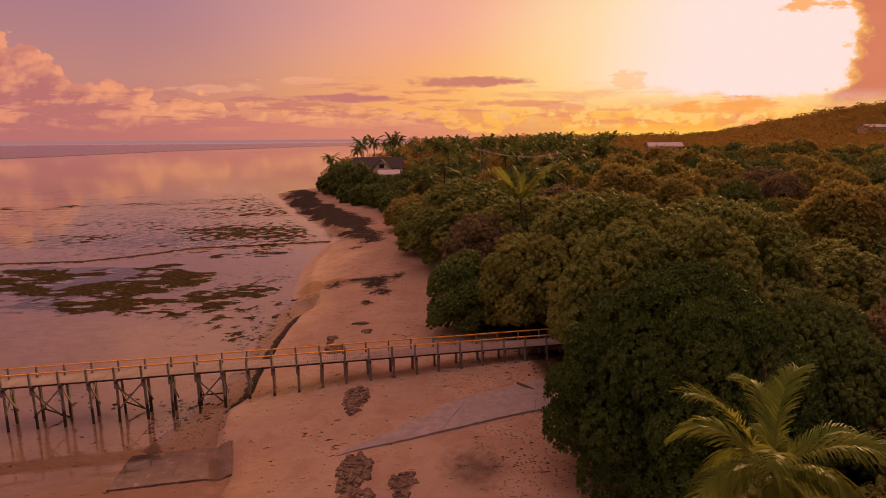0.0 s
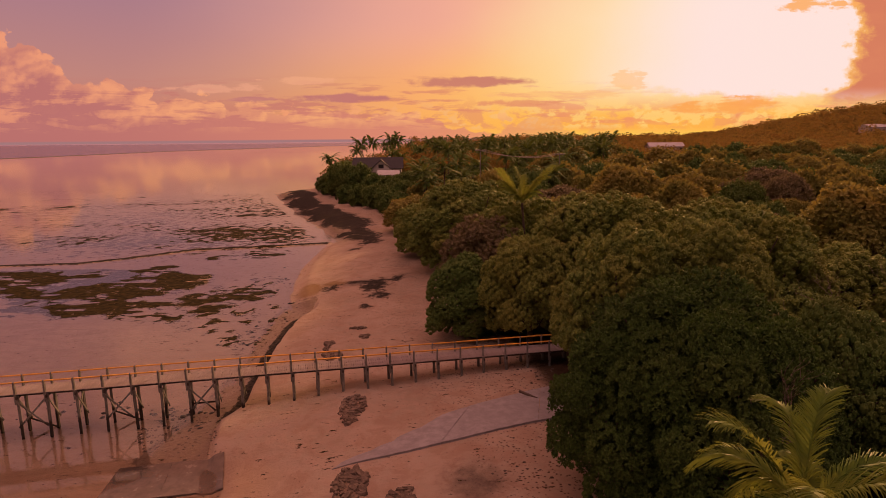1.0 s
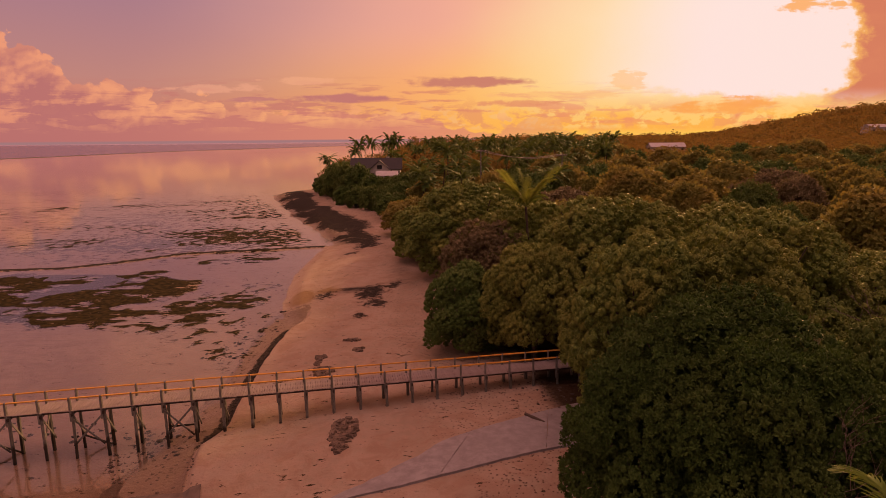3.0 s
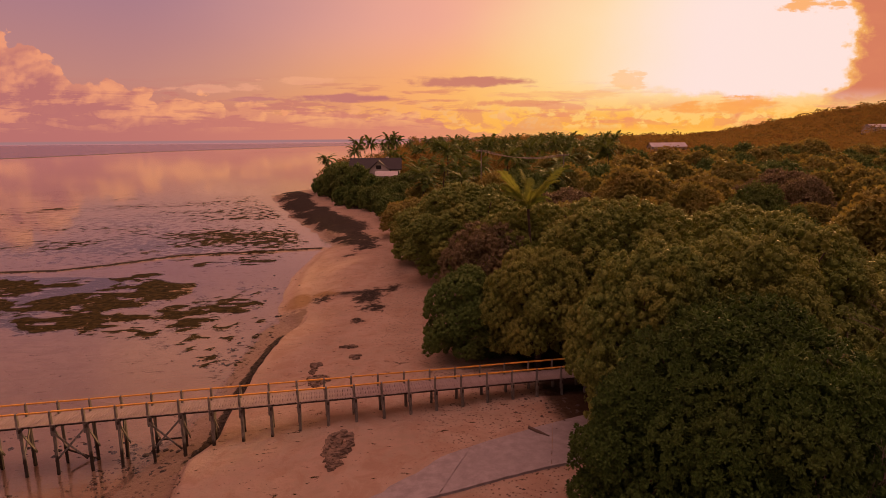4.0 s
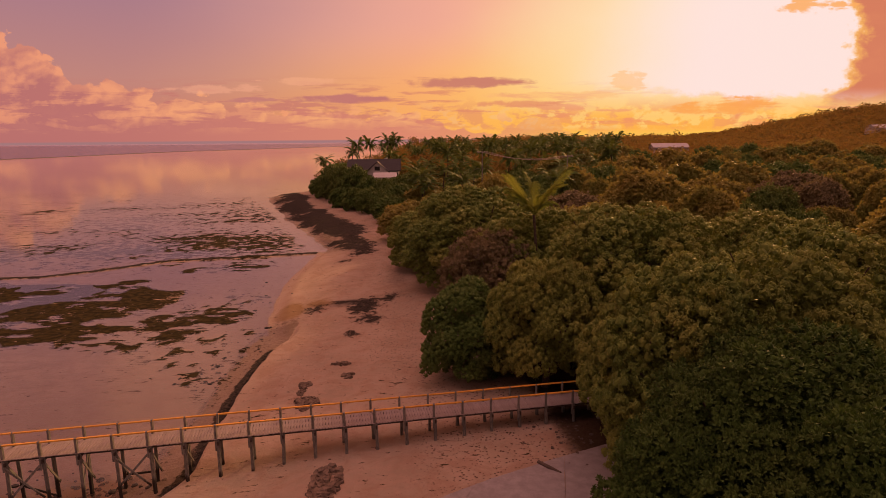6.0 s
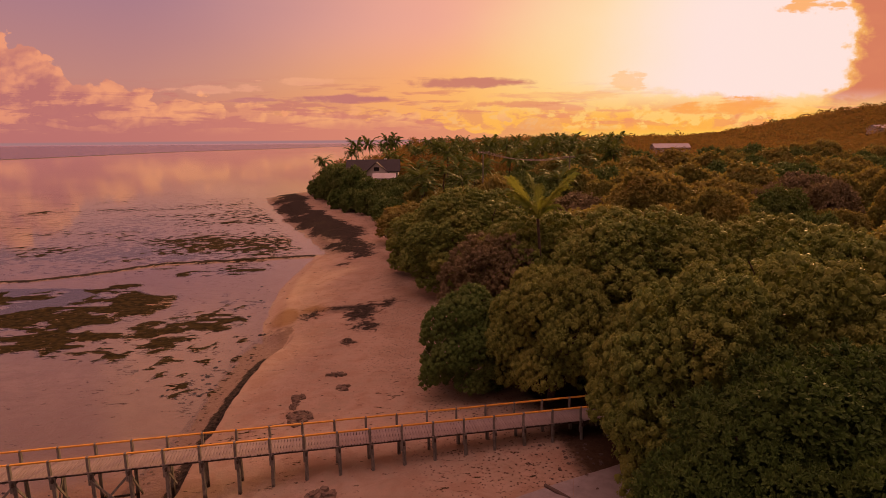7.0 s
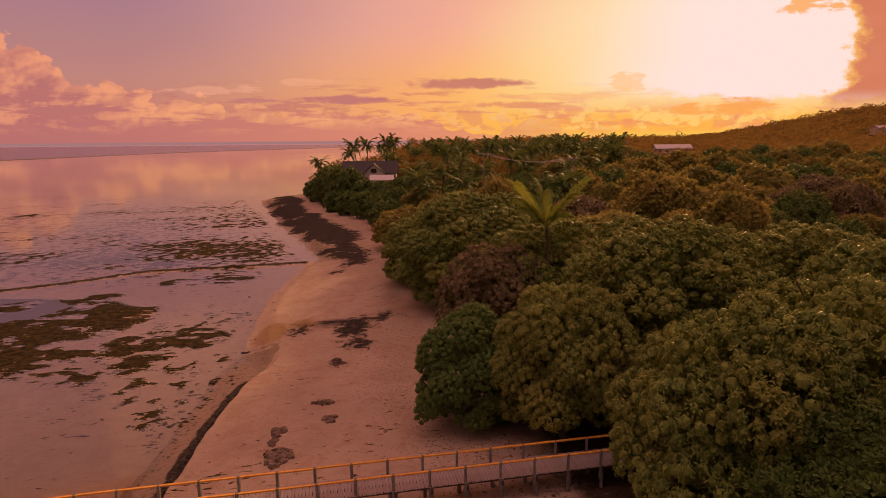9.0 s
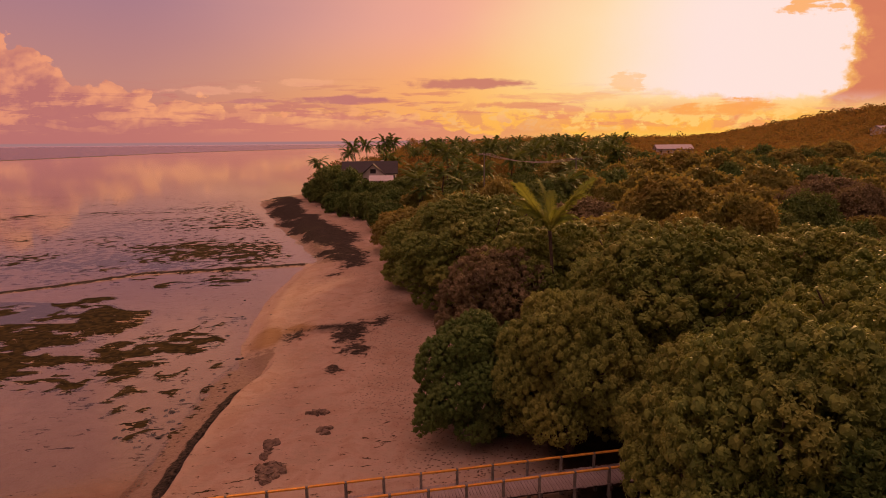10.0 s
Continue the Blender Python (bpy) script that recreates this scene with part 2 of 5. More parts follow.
def fill_ground(t, b, out):
    pos = place(t)
    sep = t.nodes.new("ShaderNodeSeparateXYZ")
    t.links.new(pos, sep.inputs[0])
    z = Ex(t, sep.outputs[2])
    fine, mid, big = noise_of(t, pos, 4.5, 6.0, .68), noise_of(t, pos, 1.3, 6.0, .62), noise_of(t, pos, .22, 4.0, .55)
    sand = mixc(t, big.ramp(.3, .7), (.300, .238, .176), (.375, .302, .228))
    sand = mixc(t, mid.ramp(.35, .7) * .5, sand, (.40, .28, .21))
    sand = mixc(t, fine.ramp(.55, .75) * .35, sand, (.30, .21, .16))
    strewn = t.nodes.new("ShaderNodeMapping")
    strewn.inputs["Scale"].default_value, strewn.inputs["Rotation"].default_value = (.45, 1.5, 1.0), (0, 0, radians(-14))
    t.links.new(pos, strewn.inputs[0])
    film = noise_of(t, strewn.outputs[0], .9, 7.0, .72, .5).ramp(.46, .60)
    wet = (z + (mid - .5) * .35).ramp(.75, .12)
    sand = mixc(t, wet * .75, sand, mixc(t, z.ramp(-.22, -.03), mixc(t, film, (.50, .345, .215), (.25, .18, .10)), (.32, .22, .14)))
    dots = t.nodes.new("ShaderNodeTexVoronoi")
    dots.inputs["Scale"].default_value = 1.1
    t.links.new(pos, dots.inputs["Vector"])
    sand = mixc(t, Ex(t, dots.outputs["Distance"]).ramp(.10, .05) * big.ramp(.42, .6) * .8, sand, (.10, .065, .045))
    drift = noise_of(t, pos, .55, 6.0, .68, .6)
    sand = mixc(t, drift.ramp(.46, .62) * .55, sand, (.29, .19, .13))
    # pits and litter under the trees
    vor = t.nodes.new("ShaderNodeTexVoronoi")
    vor.inputs["Scale"].default_value = 4.2
    t.links.new(pos, vor.inputs["Vector"])
    pit = Ex(t, vor.outputs["Distance"]) + (fine - .5) * .5 + (drift - .5) * .5
    litter = attr(t, "litter")
    speck = (litter + (mid - .5) * .7).ramp(.15, .75) * pit.ramp(.30, .12)
    sand = mixc(t, speck * .9, sand, (.10, .06, .04))
    rub = (attr(t, "rubble") + (mid - .5) * .8 + (fine - .5) * .6).ramp(.42, .60)
    sand = mixc(t, rub * .8, sand, mixc(t, fine, (.07, .05, .035), (.26, .18, .12)))
    stain = (attr(t, "stain") + (mid - .5) * .6).ramp(.22, .85)
    sand = mixc(t, stain * .95, sand, (.045, .036, .028))
    sand = mixc(t, (attr(t, "seep") + (drift - .5) * .8).ramp(.25, .7) * .8, sand, (.20, .115, .035))
    # dark seaweed mats; the bank's shaded wet face is painted with them
    weed_and_shade = (attr(t, "weed_and_shade") + (mid - .5) * .9 + (fine - .5) * .8 + (drift - .5) * .9).ramp(.46, .60)
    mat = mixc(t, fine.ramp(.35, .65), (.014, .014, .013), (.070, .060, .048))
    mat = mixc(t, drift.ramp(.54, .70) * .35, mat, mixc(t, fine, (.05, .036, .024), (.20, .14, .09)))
    sand = mixc(t, weed_and_shade, sand, mat)
    algae = (attr(t, "algae") + (mid - .5) * .9 + (noise_of(t, strewn.outputs[0], 2.2, 6.0, .72, .3) - .5) * 3.2 + (fine - .5) * .8).ramp(.44, .56)
    sand = mixc(t, algae, sand, mixc(t, mid.ramp(.35, .7), (.014, .012, .006), (.055, .043, .018)))
    # dark forest floor, with tree shade near the jetty painted in
    sand = mixc(t, (attr(t, "forest_and_shade") + (mid - .5) * .5).ramp(.3, .7), sand, mixc(t, fine, (.03, .02, .013), (.09, .065, .04)))
    sand = mixc(t, z.ramp(-1.0, -3.0), sand, (.055, .045, .075))
    sock_in(t, b.inputs["Base Color"], sand)
    matt = (algae + weed_and_shade + attr(t, "forest_and_shade")).sat()
    sock_in(t, b.inputs["Roughness"], (wet * (1.0 - matt) * .5) * -1.0 + .95)
    sock_in(t, b.inputs["Specular IOR Level"], (matt * -.33) + .36)
    bump(t, b, fine * .8 + mid + drift * 1.5 + rub * .8 + weed_and_shade * 1.2 + algae * .8 - speck * 1.2, .09, .9)


def fill_water(t, b, out):
    t.nodes.remove(b)
    pos = place(t)
    st = t.nodes.new("ShaderNodeMapping")
    st.inputs["Scale"].default_value = (.5, 1.0, 1.0)
    t.links.new(pos, st.inputs[0])
    sep = t.nodes.new("ShaderNodeSeparateXYZ")
    t.links.new(pos, sep.inputs[0])
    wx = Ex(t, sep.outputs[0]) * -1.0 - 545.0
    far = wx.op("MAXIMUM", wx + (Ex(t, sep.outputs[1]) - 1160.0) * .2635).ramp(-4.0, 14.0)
    rip = noise_of(t, st.outputs[0], 1.3, 4.0, .6)
    swell = noise_of(t, st.outputs[0], .07, 4.0, .6)
    gl, tr, mx = t.nodes.new("ShaderNodeBsdfGlossy"), t.nodes.new("ShaderNodeBsdfTransparent"), t.nodes.new("ShaderNodeMixShader")
    fr = t.nodes.new("ShaderNodeFresnel")
    fr.inputs["IOR"].default_value = 1.52
    bp = t.nodes.new("ShaderNodeBump")
    bp.inputs["Distance"].default_value = .035
    sock_in(t, bp.inputs["Strength"], far * .35 + .09)
    sock_in(t, bp.inputs["Height"], rip + swell * far)
    t.links.new(bp.outputs[0], gl.inputs["Normal"])
    sock_in(t, gl.inputs["Roughness"], far * .22 + .05)
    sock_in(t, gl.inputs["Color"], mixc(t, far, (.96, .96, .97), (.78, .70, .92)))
    tr.inputs["Color"].default_value = (.96, .96, .94, 1)
    sock_in(t, mx.inputs[0], Ex(t, fr.outputs[0]) * (1.0 - far * .42))
    t.links.new(tr.outputs[0], mx.inputs[1])
    t.links.new(gl.outputs[0], mx.inputs[2])
    t.links.new(mx.outputs[0], out.inputs[0])


def leaf_material(name, dark, light, warm, through_light=.40, rough=.5, patch=.35, gloss=.08):
    def fill(t, b, out):
        pos = place(t)
        v = noise_of(t, pos, patch, 3.0, .6)
        c = mixc(t, island(t), dark, light)
        c = mixc(t, v.ramp(.42, .70) * .42, c, warm)
        c = mixc(t, chance(t) * .25, c, warm)
        sock_in(t, b.inputs["Base Color"], c)
        sock_in(t, b.inputs["Roughness"], island(t) * .2 + (rough - .1))
        b.inputs["Specular IOR Level"].default_value = gloss
        tl, mx = t.nodes.new("ShaderNodeBsdfTranslucent"), t.nodes.new("ShaderNodeMixShader")
        sock_in(t, tl.inputs["Color"], mixc(t, .6, c, tuple(min(1.0, 2.1 * k) for k in warm)))
        mx.inputs[0].default_value = through_light
        t.links.new(b.outputs[0], mx.inputs[1])
        t.links.new(tl.outputs[0], mx.inputs[2])
        t.links.new(mx.outputs[0], out.inputs[0])
    return material(name, fill)


def plain(name, a, bcol, scale=4.0, rough=.7, depth=.004, metal=0.0, stretch=(1, 1, 1), vary=.35, tide=False):
    """Two tones in grain and stains, with relief, varied from piece to piece."""
    def fill(t, b, out):
        mp = t.nodes.new("ShaderNodeMapping")
        mp.inputs["Scale"].default_value = stretch
        t.links.new(local(t), mp.inputs[0])
        f, g = noise_of(t, mp.outputs[0], scale, 6.0, .65), noise_of(t, mp.outputs[0], scale * .15, 3.0, .6)
        c = mixc(t, f.ramp(.3, .7), a, bcol)
        c = mixc(t, g.ramp(.4, .75) * .5, c, a)
        c = mixc(t, chance(t) * vary, c, a)
        if tide:
            sep = t.nodes.new("ShaderNodeSeparateXYZ")
            t.links.new(place(t), sep.inputs[0])
            c = mixc(t, (Ex(t, sep.outputs[2]) + (f - .5) * .6).ramp(1.35, .95), c, (.030, .024, .018))
        sock_in(t, b.inputs["Base Color"], c)
        sock_in(t, b.inputs["Roughness"], f * .25 + (rough - .12))
        b.inputs["Metallic"].default_value = metal
        bump(t, b, f, depth)
    return material(name, fill)


M_GROUND = material("sand_and_flat", fill_ground)
M_WATER = material("shallow_water", fill_water)
M_LEAF = leaf_material("broad_leaf", (.072, .115, .027), (.185, .245, .058), (.240, .230, .052), .14, .60)
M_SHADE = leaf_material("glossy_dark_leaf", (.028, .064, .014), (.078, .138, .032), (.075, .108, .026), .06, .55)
M_LEAF2 = leaf_material("small_leaf", (.056, .110, .026), (.100, .160, .040), (.130, .145, .038), .12, .62)
M_LEAF3 = leaf_material("brownish_leaf", (.095, .085, .048), (.170, .145, .080), (.200, .160, .076), .14, .65)
M_WOOD = leaf_material("coastal_wood_leaf", (.090, .122, .028), (.160, .190, .046), (.280, .205, .054), .24, .62, .12)
M_PALM = leaf_material("palm_leaf", (.050, .115, .020), (.110, .195, .034), (.18, .19, .034), .40, .55)
M_FROND = leaf_material("grove_frond", (.036, .074, .017), (.085, .145, .034), (.12, .140, .036), .16, .6)
M_WOODS = leaf_material("far_wood_leaf", (.048, .076, .020), (.105, .130, .034), (.25, .135, .040), .28, .7, .05)
M_BARK = plain("bark", (.045, .032, .024), (.14, .105, .08), 5.0, .9, .02)
M_TWIG = plain("pale_twig", (.16, .12, .10), (.32, .25, .21), 6.0, .85, .005)
M_DECK = plain("weathered_plank", (.20, .165, .155), (.36, .31, .30), 5.0, .9, .003, stretch=(6, 1, 1), vary=.5)
M_POST = plain("grey_timber", (.10, .10, .09), (.28, .27, .24), 5.0, .88, .004, stretch=(3, 3, .6), tide=True)
M_RAIL = plain("orange_rail_paint", (.52, .24, .028), (.68, .36, .05), 3.0, .6, .002, vary=.2)
M_JOIST = plain("dark_timber", (.035, .028, .024), (.09, .07, .06), 5.0, .9, .004)
M_CONC = plain("worn_concrete", (.22, .21, .215), (.34, .325, .335), 1.6, .85, .008)
M_CONC_WET = plain("wet_stained_concrete", (.10, .08, .07), (.20, .16, .13), 1.3, .24, .002)
M_ROCK = plain("beach_rock", (.06, .045, .035), (.20, .15, .11), 5.0, .9, .02)
M_PLATE = plain("sandy_beach_rock", (.07, .052, .038), (.27, .20, .145), 3.0, .92, .03)
M_CORAL = plain("wet_dark_rock", (.012, .010, .009), (.05, .04, .032), 5.0, .55, .02)
M_ROOF = plain("dark_shingle", (.03, .03, .035), (.07, .065, .07), 3.0, .8, .01)
M_WALL = plain("pale_house_paint", (.42, .40, .38), (.56, .54, .52), 2.0, .8, .004)
M_TIN = plain("white_sheet_roof", (.42, .42, .45), (.55, .55, .58), 1.0, .45, .004)
M_GLASS = plain("dark_window_glass", (.015, .015, .018), (.03, .03, .035), 1.0, .15, .0)
M_WIRE = plain("wire", (.30, .26, .24), (.45, .40, .38), 1.0, .4, .0, .6)
M_NUT = plain("coconut_husk", (.16, .11, .04), (.28, .20, .06), 6.0, .7, .004)
M_LOG = plain("driftwood", (.05, .037, .03), (.14, .11, .09), 6.0, .9, .01, stretch=(1, 6, 6))

# ---- ground ----
SHORE_Y = (-400, 18, 28, 32, 36, 40, 51, 62, 66, 70, 80, 92, 104, 112, 117, 122, 132, 142, 173, 205, 222, 232, 250, 300, 380, 600, 900, 1500, 5200)
SHORE_X = (-10, -12.5, -13.3, -14.8, -15.9, -15.4, -16.5, -16.3, -18.0, -19.4, -21.5, -22.5, -22.8, -21.5, -22.6, -26, -29, -33.5, -46, -61, -62, -56, -50, -46, -50, -62, -60, 60, 900)
WET_Y = (-400, 18, 27, 32, 36, 40, 48, 56, 61, 66, 70, 74, 80, 92)       # foot of the pebble apron
WET_X = (-14, -15, -16.5, -19.9, -19.4, -18.9, -18.8, -19.5, -20.2, -19.9, -20.0, -20.4, -22.0, -23.2)
SCARP_Y = (28, 33, 36, 38, 42.5, 46, 50, 53.5, 58, 60, 63)
SCARP_X = (-13.6, -15.2, -15.9, -15.1, -15.6, -15.9, -16.4, -16.5, -16.5, -16.2, -15.7)


def shore(y):
    return np.interp(y, SHORE_Y, SHORE_X)


def ground_z(x, y):
    x, y = np.asarray(x, float), np.asarray(y, float)
    d = x - shore(y) + (fbm(x, y, 6, 3, 3) - .5) * .9
    sea = -.07 + (fbm(x, y, 9, 4, 5) - .5) * .16 - .05 * smooth(-3, -40, d) - smooth(1322, 1360, y - 1.258 * x) * 8 * smooth(-5, -60, d)
    land = .10 + .55 * smooth(-.5, 1.6, d) + .75 * smooth(1.5, 9, d) + .55 * smooth(8, 22, d) + .05 * (fbm(x, y, 3, 3, 8) - .5)
    land = land - smooth(36, 29, y) * smooth(-6, -11, x) * .4
    k = smooth(-1.2, .2, d)
    z = sea * (1 - k) + land * k
    # pebble apron under a small eroded bank
    w = x - np.interp(y, WET_Y, WET_X) + (fbm(x, y, 4, 3, 61) - .5) * 1.4
    c = x - np.interp(y, SCARP_Y, SCARP_X) + (fbm(x, y, 2.2, 3, 62) - .5) * .5
    apron = -.10 + .34 * smooth(-.4, 3.2, w) + .06 * (fbm(x, y, 1.1, 3, 63) - .5)
    bank = apron * (1 - smooth(-.16, .30, c)) + (.74 + .05 * np.clip(c, 0, 3) + .55 * smooth(2, 9, c) + .55 * smooth(8, 22, c)) * smooth(-.16, .30, c)
    on = smooth(30, 34, y) * smooth(68, 60, y) * smooth(-8, -4.5, x - shore(y)) * smooth(9, 4, x - shore(y))
    z = z * (1 - on) + bank * on
    u = x - .35 * y
    hill = (46 * smooth(20, 350, u) + 20 * smooth(330, 800, u)) * np.clip((y - 230) / 570, 0, 1) * (1 - .3 * smooth(900, 1800, y))
    return z + hill + 3.5 * smooth(60, 200, d) * smooth(60, 200, y)


def gz(x, y):
    return float(ground_z(x, y))


def spread(lo, hi, a, b, step, grow=1.18):
    """Grid lines: even from a to b, then ever wider out to lo and hi."""
    rows = list(np.arange(a, b + step / 2, step))
    s = step
    while rows[-1] < hi:
        s *= grow
        rows.append(min(rows[-1] + s, hi))
    s = step
    while rows[0] > lo:
        s *= grow
        rows.insert(0, max(rows[0] - s, lo))
    return np.array(rows)


def blob(x, y, cx, cy, rx, ry, turn=0.0):
    c, s = math.cos(radians(turn)), math.sin(radians(turn))
    u, v = (x - cx) * c + (y - cy) * s, -(x - cx) * s + (y - cy) * c
    return np.clip(1.25 - np.sqrt((u / rx) ** 2 + (v / ry) ** 2), 0, 1)


def along(x, y, pts, width):
    """1 on a line of points, falling to 0 at its width."""
    best = np.full(np.shape(x), 1e9)
    for (ax, ay), (bx, by) in zip(pts, pts[1:]):
        k = np.clip(((x - ax) * (bx - ax) + (y - ay) * (by - ay)) / ((bx - ax) ** 2 + (by - ay) ** 2), 0, 1)
        best = np.minimum(best, np.hypot(x - ax - k * (bx - ax), y - ay - k * (by - ay)))
    return np.clip(1 - best / width, 0, 1)


SHELF = [(-58, 214), (-49, 190), (-37, 160), (-28, 140), (-21, 124), (-16.5, 112), (-15, 103)]
RIDGE = [(-95, 84), (-74, 90), (-61, 92), (-55, 96), (-47, 103.5), (-36, 106), (-24, 109.5)]


def build_ground():
    xs = spread(-230, 5200, -72, 26, .42, 1.03)
    xs = np.unique(np.concatenate([xs, np.arange(-18, -14, .11)]))
    xs = np.concatenate([-230 - np.cumsum(8 * 1.25 ** np.arange(22))[::-1], xs])
    ys = list(np.arange(18, 76, .42))
    while ys[-1] < 260:
        ys.append(ys[-1] + ys[-1] * .0055)
    ys = np.concatenate([18 - np.cumsum(.6 * 1.25 ** np.arange(25))[::-1], ys, ys[-1] + np.cumsum(1.7 * 1.16 ** np.arange(43))])
    gx, gy = np.meshgrid(xs, ys)
    x, y = gx.ravel(), gy.ravel()
    d = x - shore(y)
    ragged = fbm(x, y, 7, 4, 14)
    weed_and_shade = np.zeros_like(x)
    weed_and_shade = np.maximum(weed_and_shade, along(x + (ragged - .5) * 9, y + (fbm(x, y, 9, 3, 15) - .5) * 12, SHELF[:5], 7.4) * (.75 + .9 * ragged) * smooth(112, 128, y))
    weed_and_shade = np.maximum(weed_and_shade, along(x + (ragged - .5) * 6, y, SHELF[3:], 5.0) * (.35 + 1.1 * ragged))
    weed_and_shade = np.maximum(weed_and_shade, .95 * blob(x, y, -21, 117, 4, 3))
    for cx, cy, rx, ry, a in ((-9.6, 71, 2.8, 6.0, .72), (-8.4, 66, 2.6, 2.8, .66), (-15.5, 71.5, 2.0, 3.6, .62), (-9.6, 62, 1.6, 2.6, .54), (-7.0, 74, 1.6, 4.5, .62), (-12, 73, 3.5, 1.5, .56),
                              (-11.0, 49.4, .4, 1.5, .7), (-8.9, 53.8, 1.1, .6, .58), (-8.0, 51.2, .9, .6, .55), (-16.5, 97, 2.5, 2, .62)):
        weed_and_shade = np.maximum(weed_and_shade, a * blob(x, y, cx, cy, rx, ry))
    # bank's seaward face: its shade and wet earth put into the mask as colour
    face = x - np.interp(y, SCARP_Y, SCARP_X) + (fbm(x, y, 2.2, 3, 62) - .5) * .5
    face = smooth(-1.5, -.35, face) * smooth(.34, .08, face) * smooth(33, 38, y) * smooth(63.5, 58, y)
    weed_and_shade = np.maximum(weed_and_shade, face * (.55 + .6 * fbm(x, y, 1.6, 3, 64)))
    weed_and_shade = np.maximum(weed_and_shade, along(x, y, RIDGE, 1.7) * .95)
    algae = np.zeros_like(x)
    wob = (fbm(x, y, 5, 4, 22) - .5) * .55

    def patch(cx, cy, rx, ry, turn, edge_w, open_scale, open_at, seed):
        """A bed of seaweed with pale openings of that size in it."""
        inside = smooth(.25 - edge_w, .25 + edge_w, blob(x, y, cx, cy, rx, ry, turn) + wob)
        gap = fbm(x * .62 + y * .2, y * 1.25, open_scale, 3, seed)
        return inside * (.05 + 1.0 * smooth(open_at + .12, open_at - .12, gap))
    for row in ((-55, 79.5, 20, 9.0, -3, .10, 2.2, .70, 21), (-44, 69.5, 6.5, 7.5, 20, .14, 1.7, .60, 22), (-28.4, 71.6, 5.4, 4.2, 12, .12, 1.1, .58, 23), (-33.0, 65.0, 7.0, 5.0, 20, .16, 1.2, .56, 24),
                (-35, 97.5, 6.5, 3.0, 12, .15, 1.2, .52, 25), (-45.4, 89, 2.3, 1.0, 8, .1, 2, .8, 26), (-53, 66, 8, 3.5, 5, .2, 1.6, .44, 27)):
        algae = np.maximum(algae, patch(*row))
    algae = np.maximum(algae, .9 * along(x, y + .5 * np.sin(x), [(-26.0, 80.5), (-23.4, 81.0)], .5))
    # streaks of coral and weed over the outer flat
    streak = fbm(x * .7 + y * .15, y, .75, 4, 33)
    zone = fbm(x * .4, y, 16, 3, 41)
    outer = smooth(86, 104, y + .10 * (x + 60)) * smooth(-2, -8, d) * smooth(300, 150, y)
    algae = np.maximum(algae, outer * np.clip((streak - .5) * 3.6 + (zone - .5) * 2.4 + .22, 0, 1))
    algae = np.maximum(algae, .8 * smooth(.60, .72, fbm(x, y, 1.1, 2, 57)) * smooth(-1.5, -3, d) * smooth(-16, -8, d) * smooth(48, 54, y) * smooth(100, 70, y))
    pebbly = smooth(-.6, .8, x - np.interp(y, WET_Y, WET_X)) * smooth(.2, -.6, x - np.interp(y, SCARP_Y, SCARP_X)) * smooth(74, 62, y) * smooth(27, 32, y)
    rubble = np.maximum.reduce([.95 * pebbly, .7 * blob(x, y, -6.6, 36.0, .9, 2.4), .8 * blob(x, y, -5.3, 26.6, 1.0, 2.5), .8 * blob(x, y, -2.4, 25.6, .8, 1.5), .7 * blob(x, y, -10.3, 46.7, 1.0, 1.3),
                                .62 * along(x + 3.5, y + 2, SHELF[:6], 8.5), .40 * smooth(1.0, -.5, d) * smooth(-3.5, -1.0, d) * smooth(110, 80, y) * smooth(60, 70, y)])
    # edge pulled seaward round the jetty, so the crowns' shade is coloured in too
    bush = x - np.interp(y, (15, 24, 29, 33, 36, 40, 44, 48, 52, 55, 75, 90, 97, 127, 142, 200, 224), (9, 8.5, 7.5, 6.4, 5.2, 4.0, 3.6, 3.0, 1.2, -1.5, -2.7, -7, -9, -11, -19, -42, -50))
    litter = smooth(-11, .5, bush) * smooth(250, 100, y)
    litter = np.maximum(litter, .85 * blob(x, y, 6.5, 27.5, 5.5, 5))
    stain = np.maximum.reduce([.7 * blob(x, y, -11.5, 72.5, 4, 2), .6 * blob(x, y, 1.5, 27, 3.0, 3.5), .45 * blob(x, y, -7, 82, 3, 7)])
    forest_and_shade = smooth(.3, 5.5, bush) * smooth(300, 150, y) + smooth(8, 25, d) * smooth(150, 250, y)
    forest_and_shade = np.maximum(forest_and_shade, smooth(10, 14, x) * smooth(70, 20, y))
    seep = np.maximum(blob(x, y, -18.2, 71.8, 2.2, 4.2, 10), .7 * blob(x, y, -15.5, 73.5, 3.0, 2.6))
    z = ground_z(x, y)
    z = z + np.clip(weed_and_shade, 0, 1) * .10 + smooth(.25, .8, algae) * .12 * smooth(30, -30, d - 30) + np.clip(rubble, 0, 1) * .08 * fbm(x, y, .5, 2, 9)
    z = z + .32 * along(x, y, SHELF[:4], 7.0) * smooth(118, 130, y) + .22 * along(x, y, RIDGE, 1.6)
    nx, ny = len(xs), len(ys)
    idx = np.arange(nx * ny).reshape(ny, nx)
    faces = np.stack([idx[:-1, :-1], idx[:-1, 1:], idx[1:, 1:], idx[1:, :-1]], -1).reshape(-1, 4)
    me = mesh_np("ground", np.stack([x, y, z], 1), faces, M_GROUND, True)
    for name, v in (("weed_and_shade", weed_and_shade), ("algae", algae), ("rubble", rubble), ("litter", litter), ("stain", stain), ("forest_and_shade", forest_and_shade), ("seep", seep)):
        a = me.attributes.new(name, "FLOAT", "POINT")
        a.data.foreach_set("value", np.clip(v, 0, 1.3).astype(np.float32))
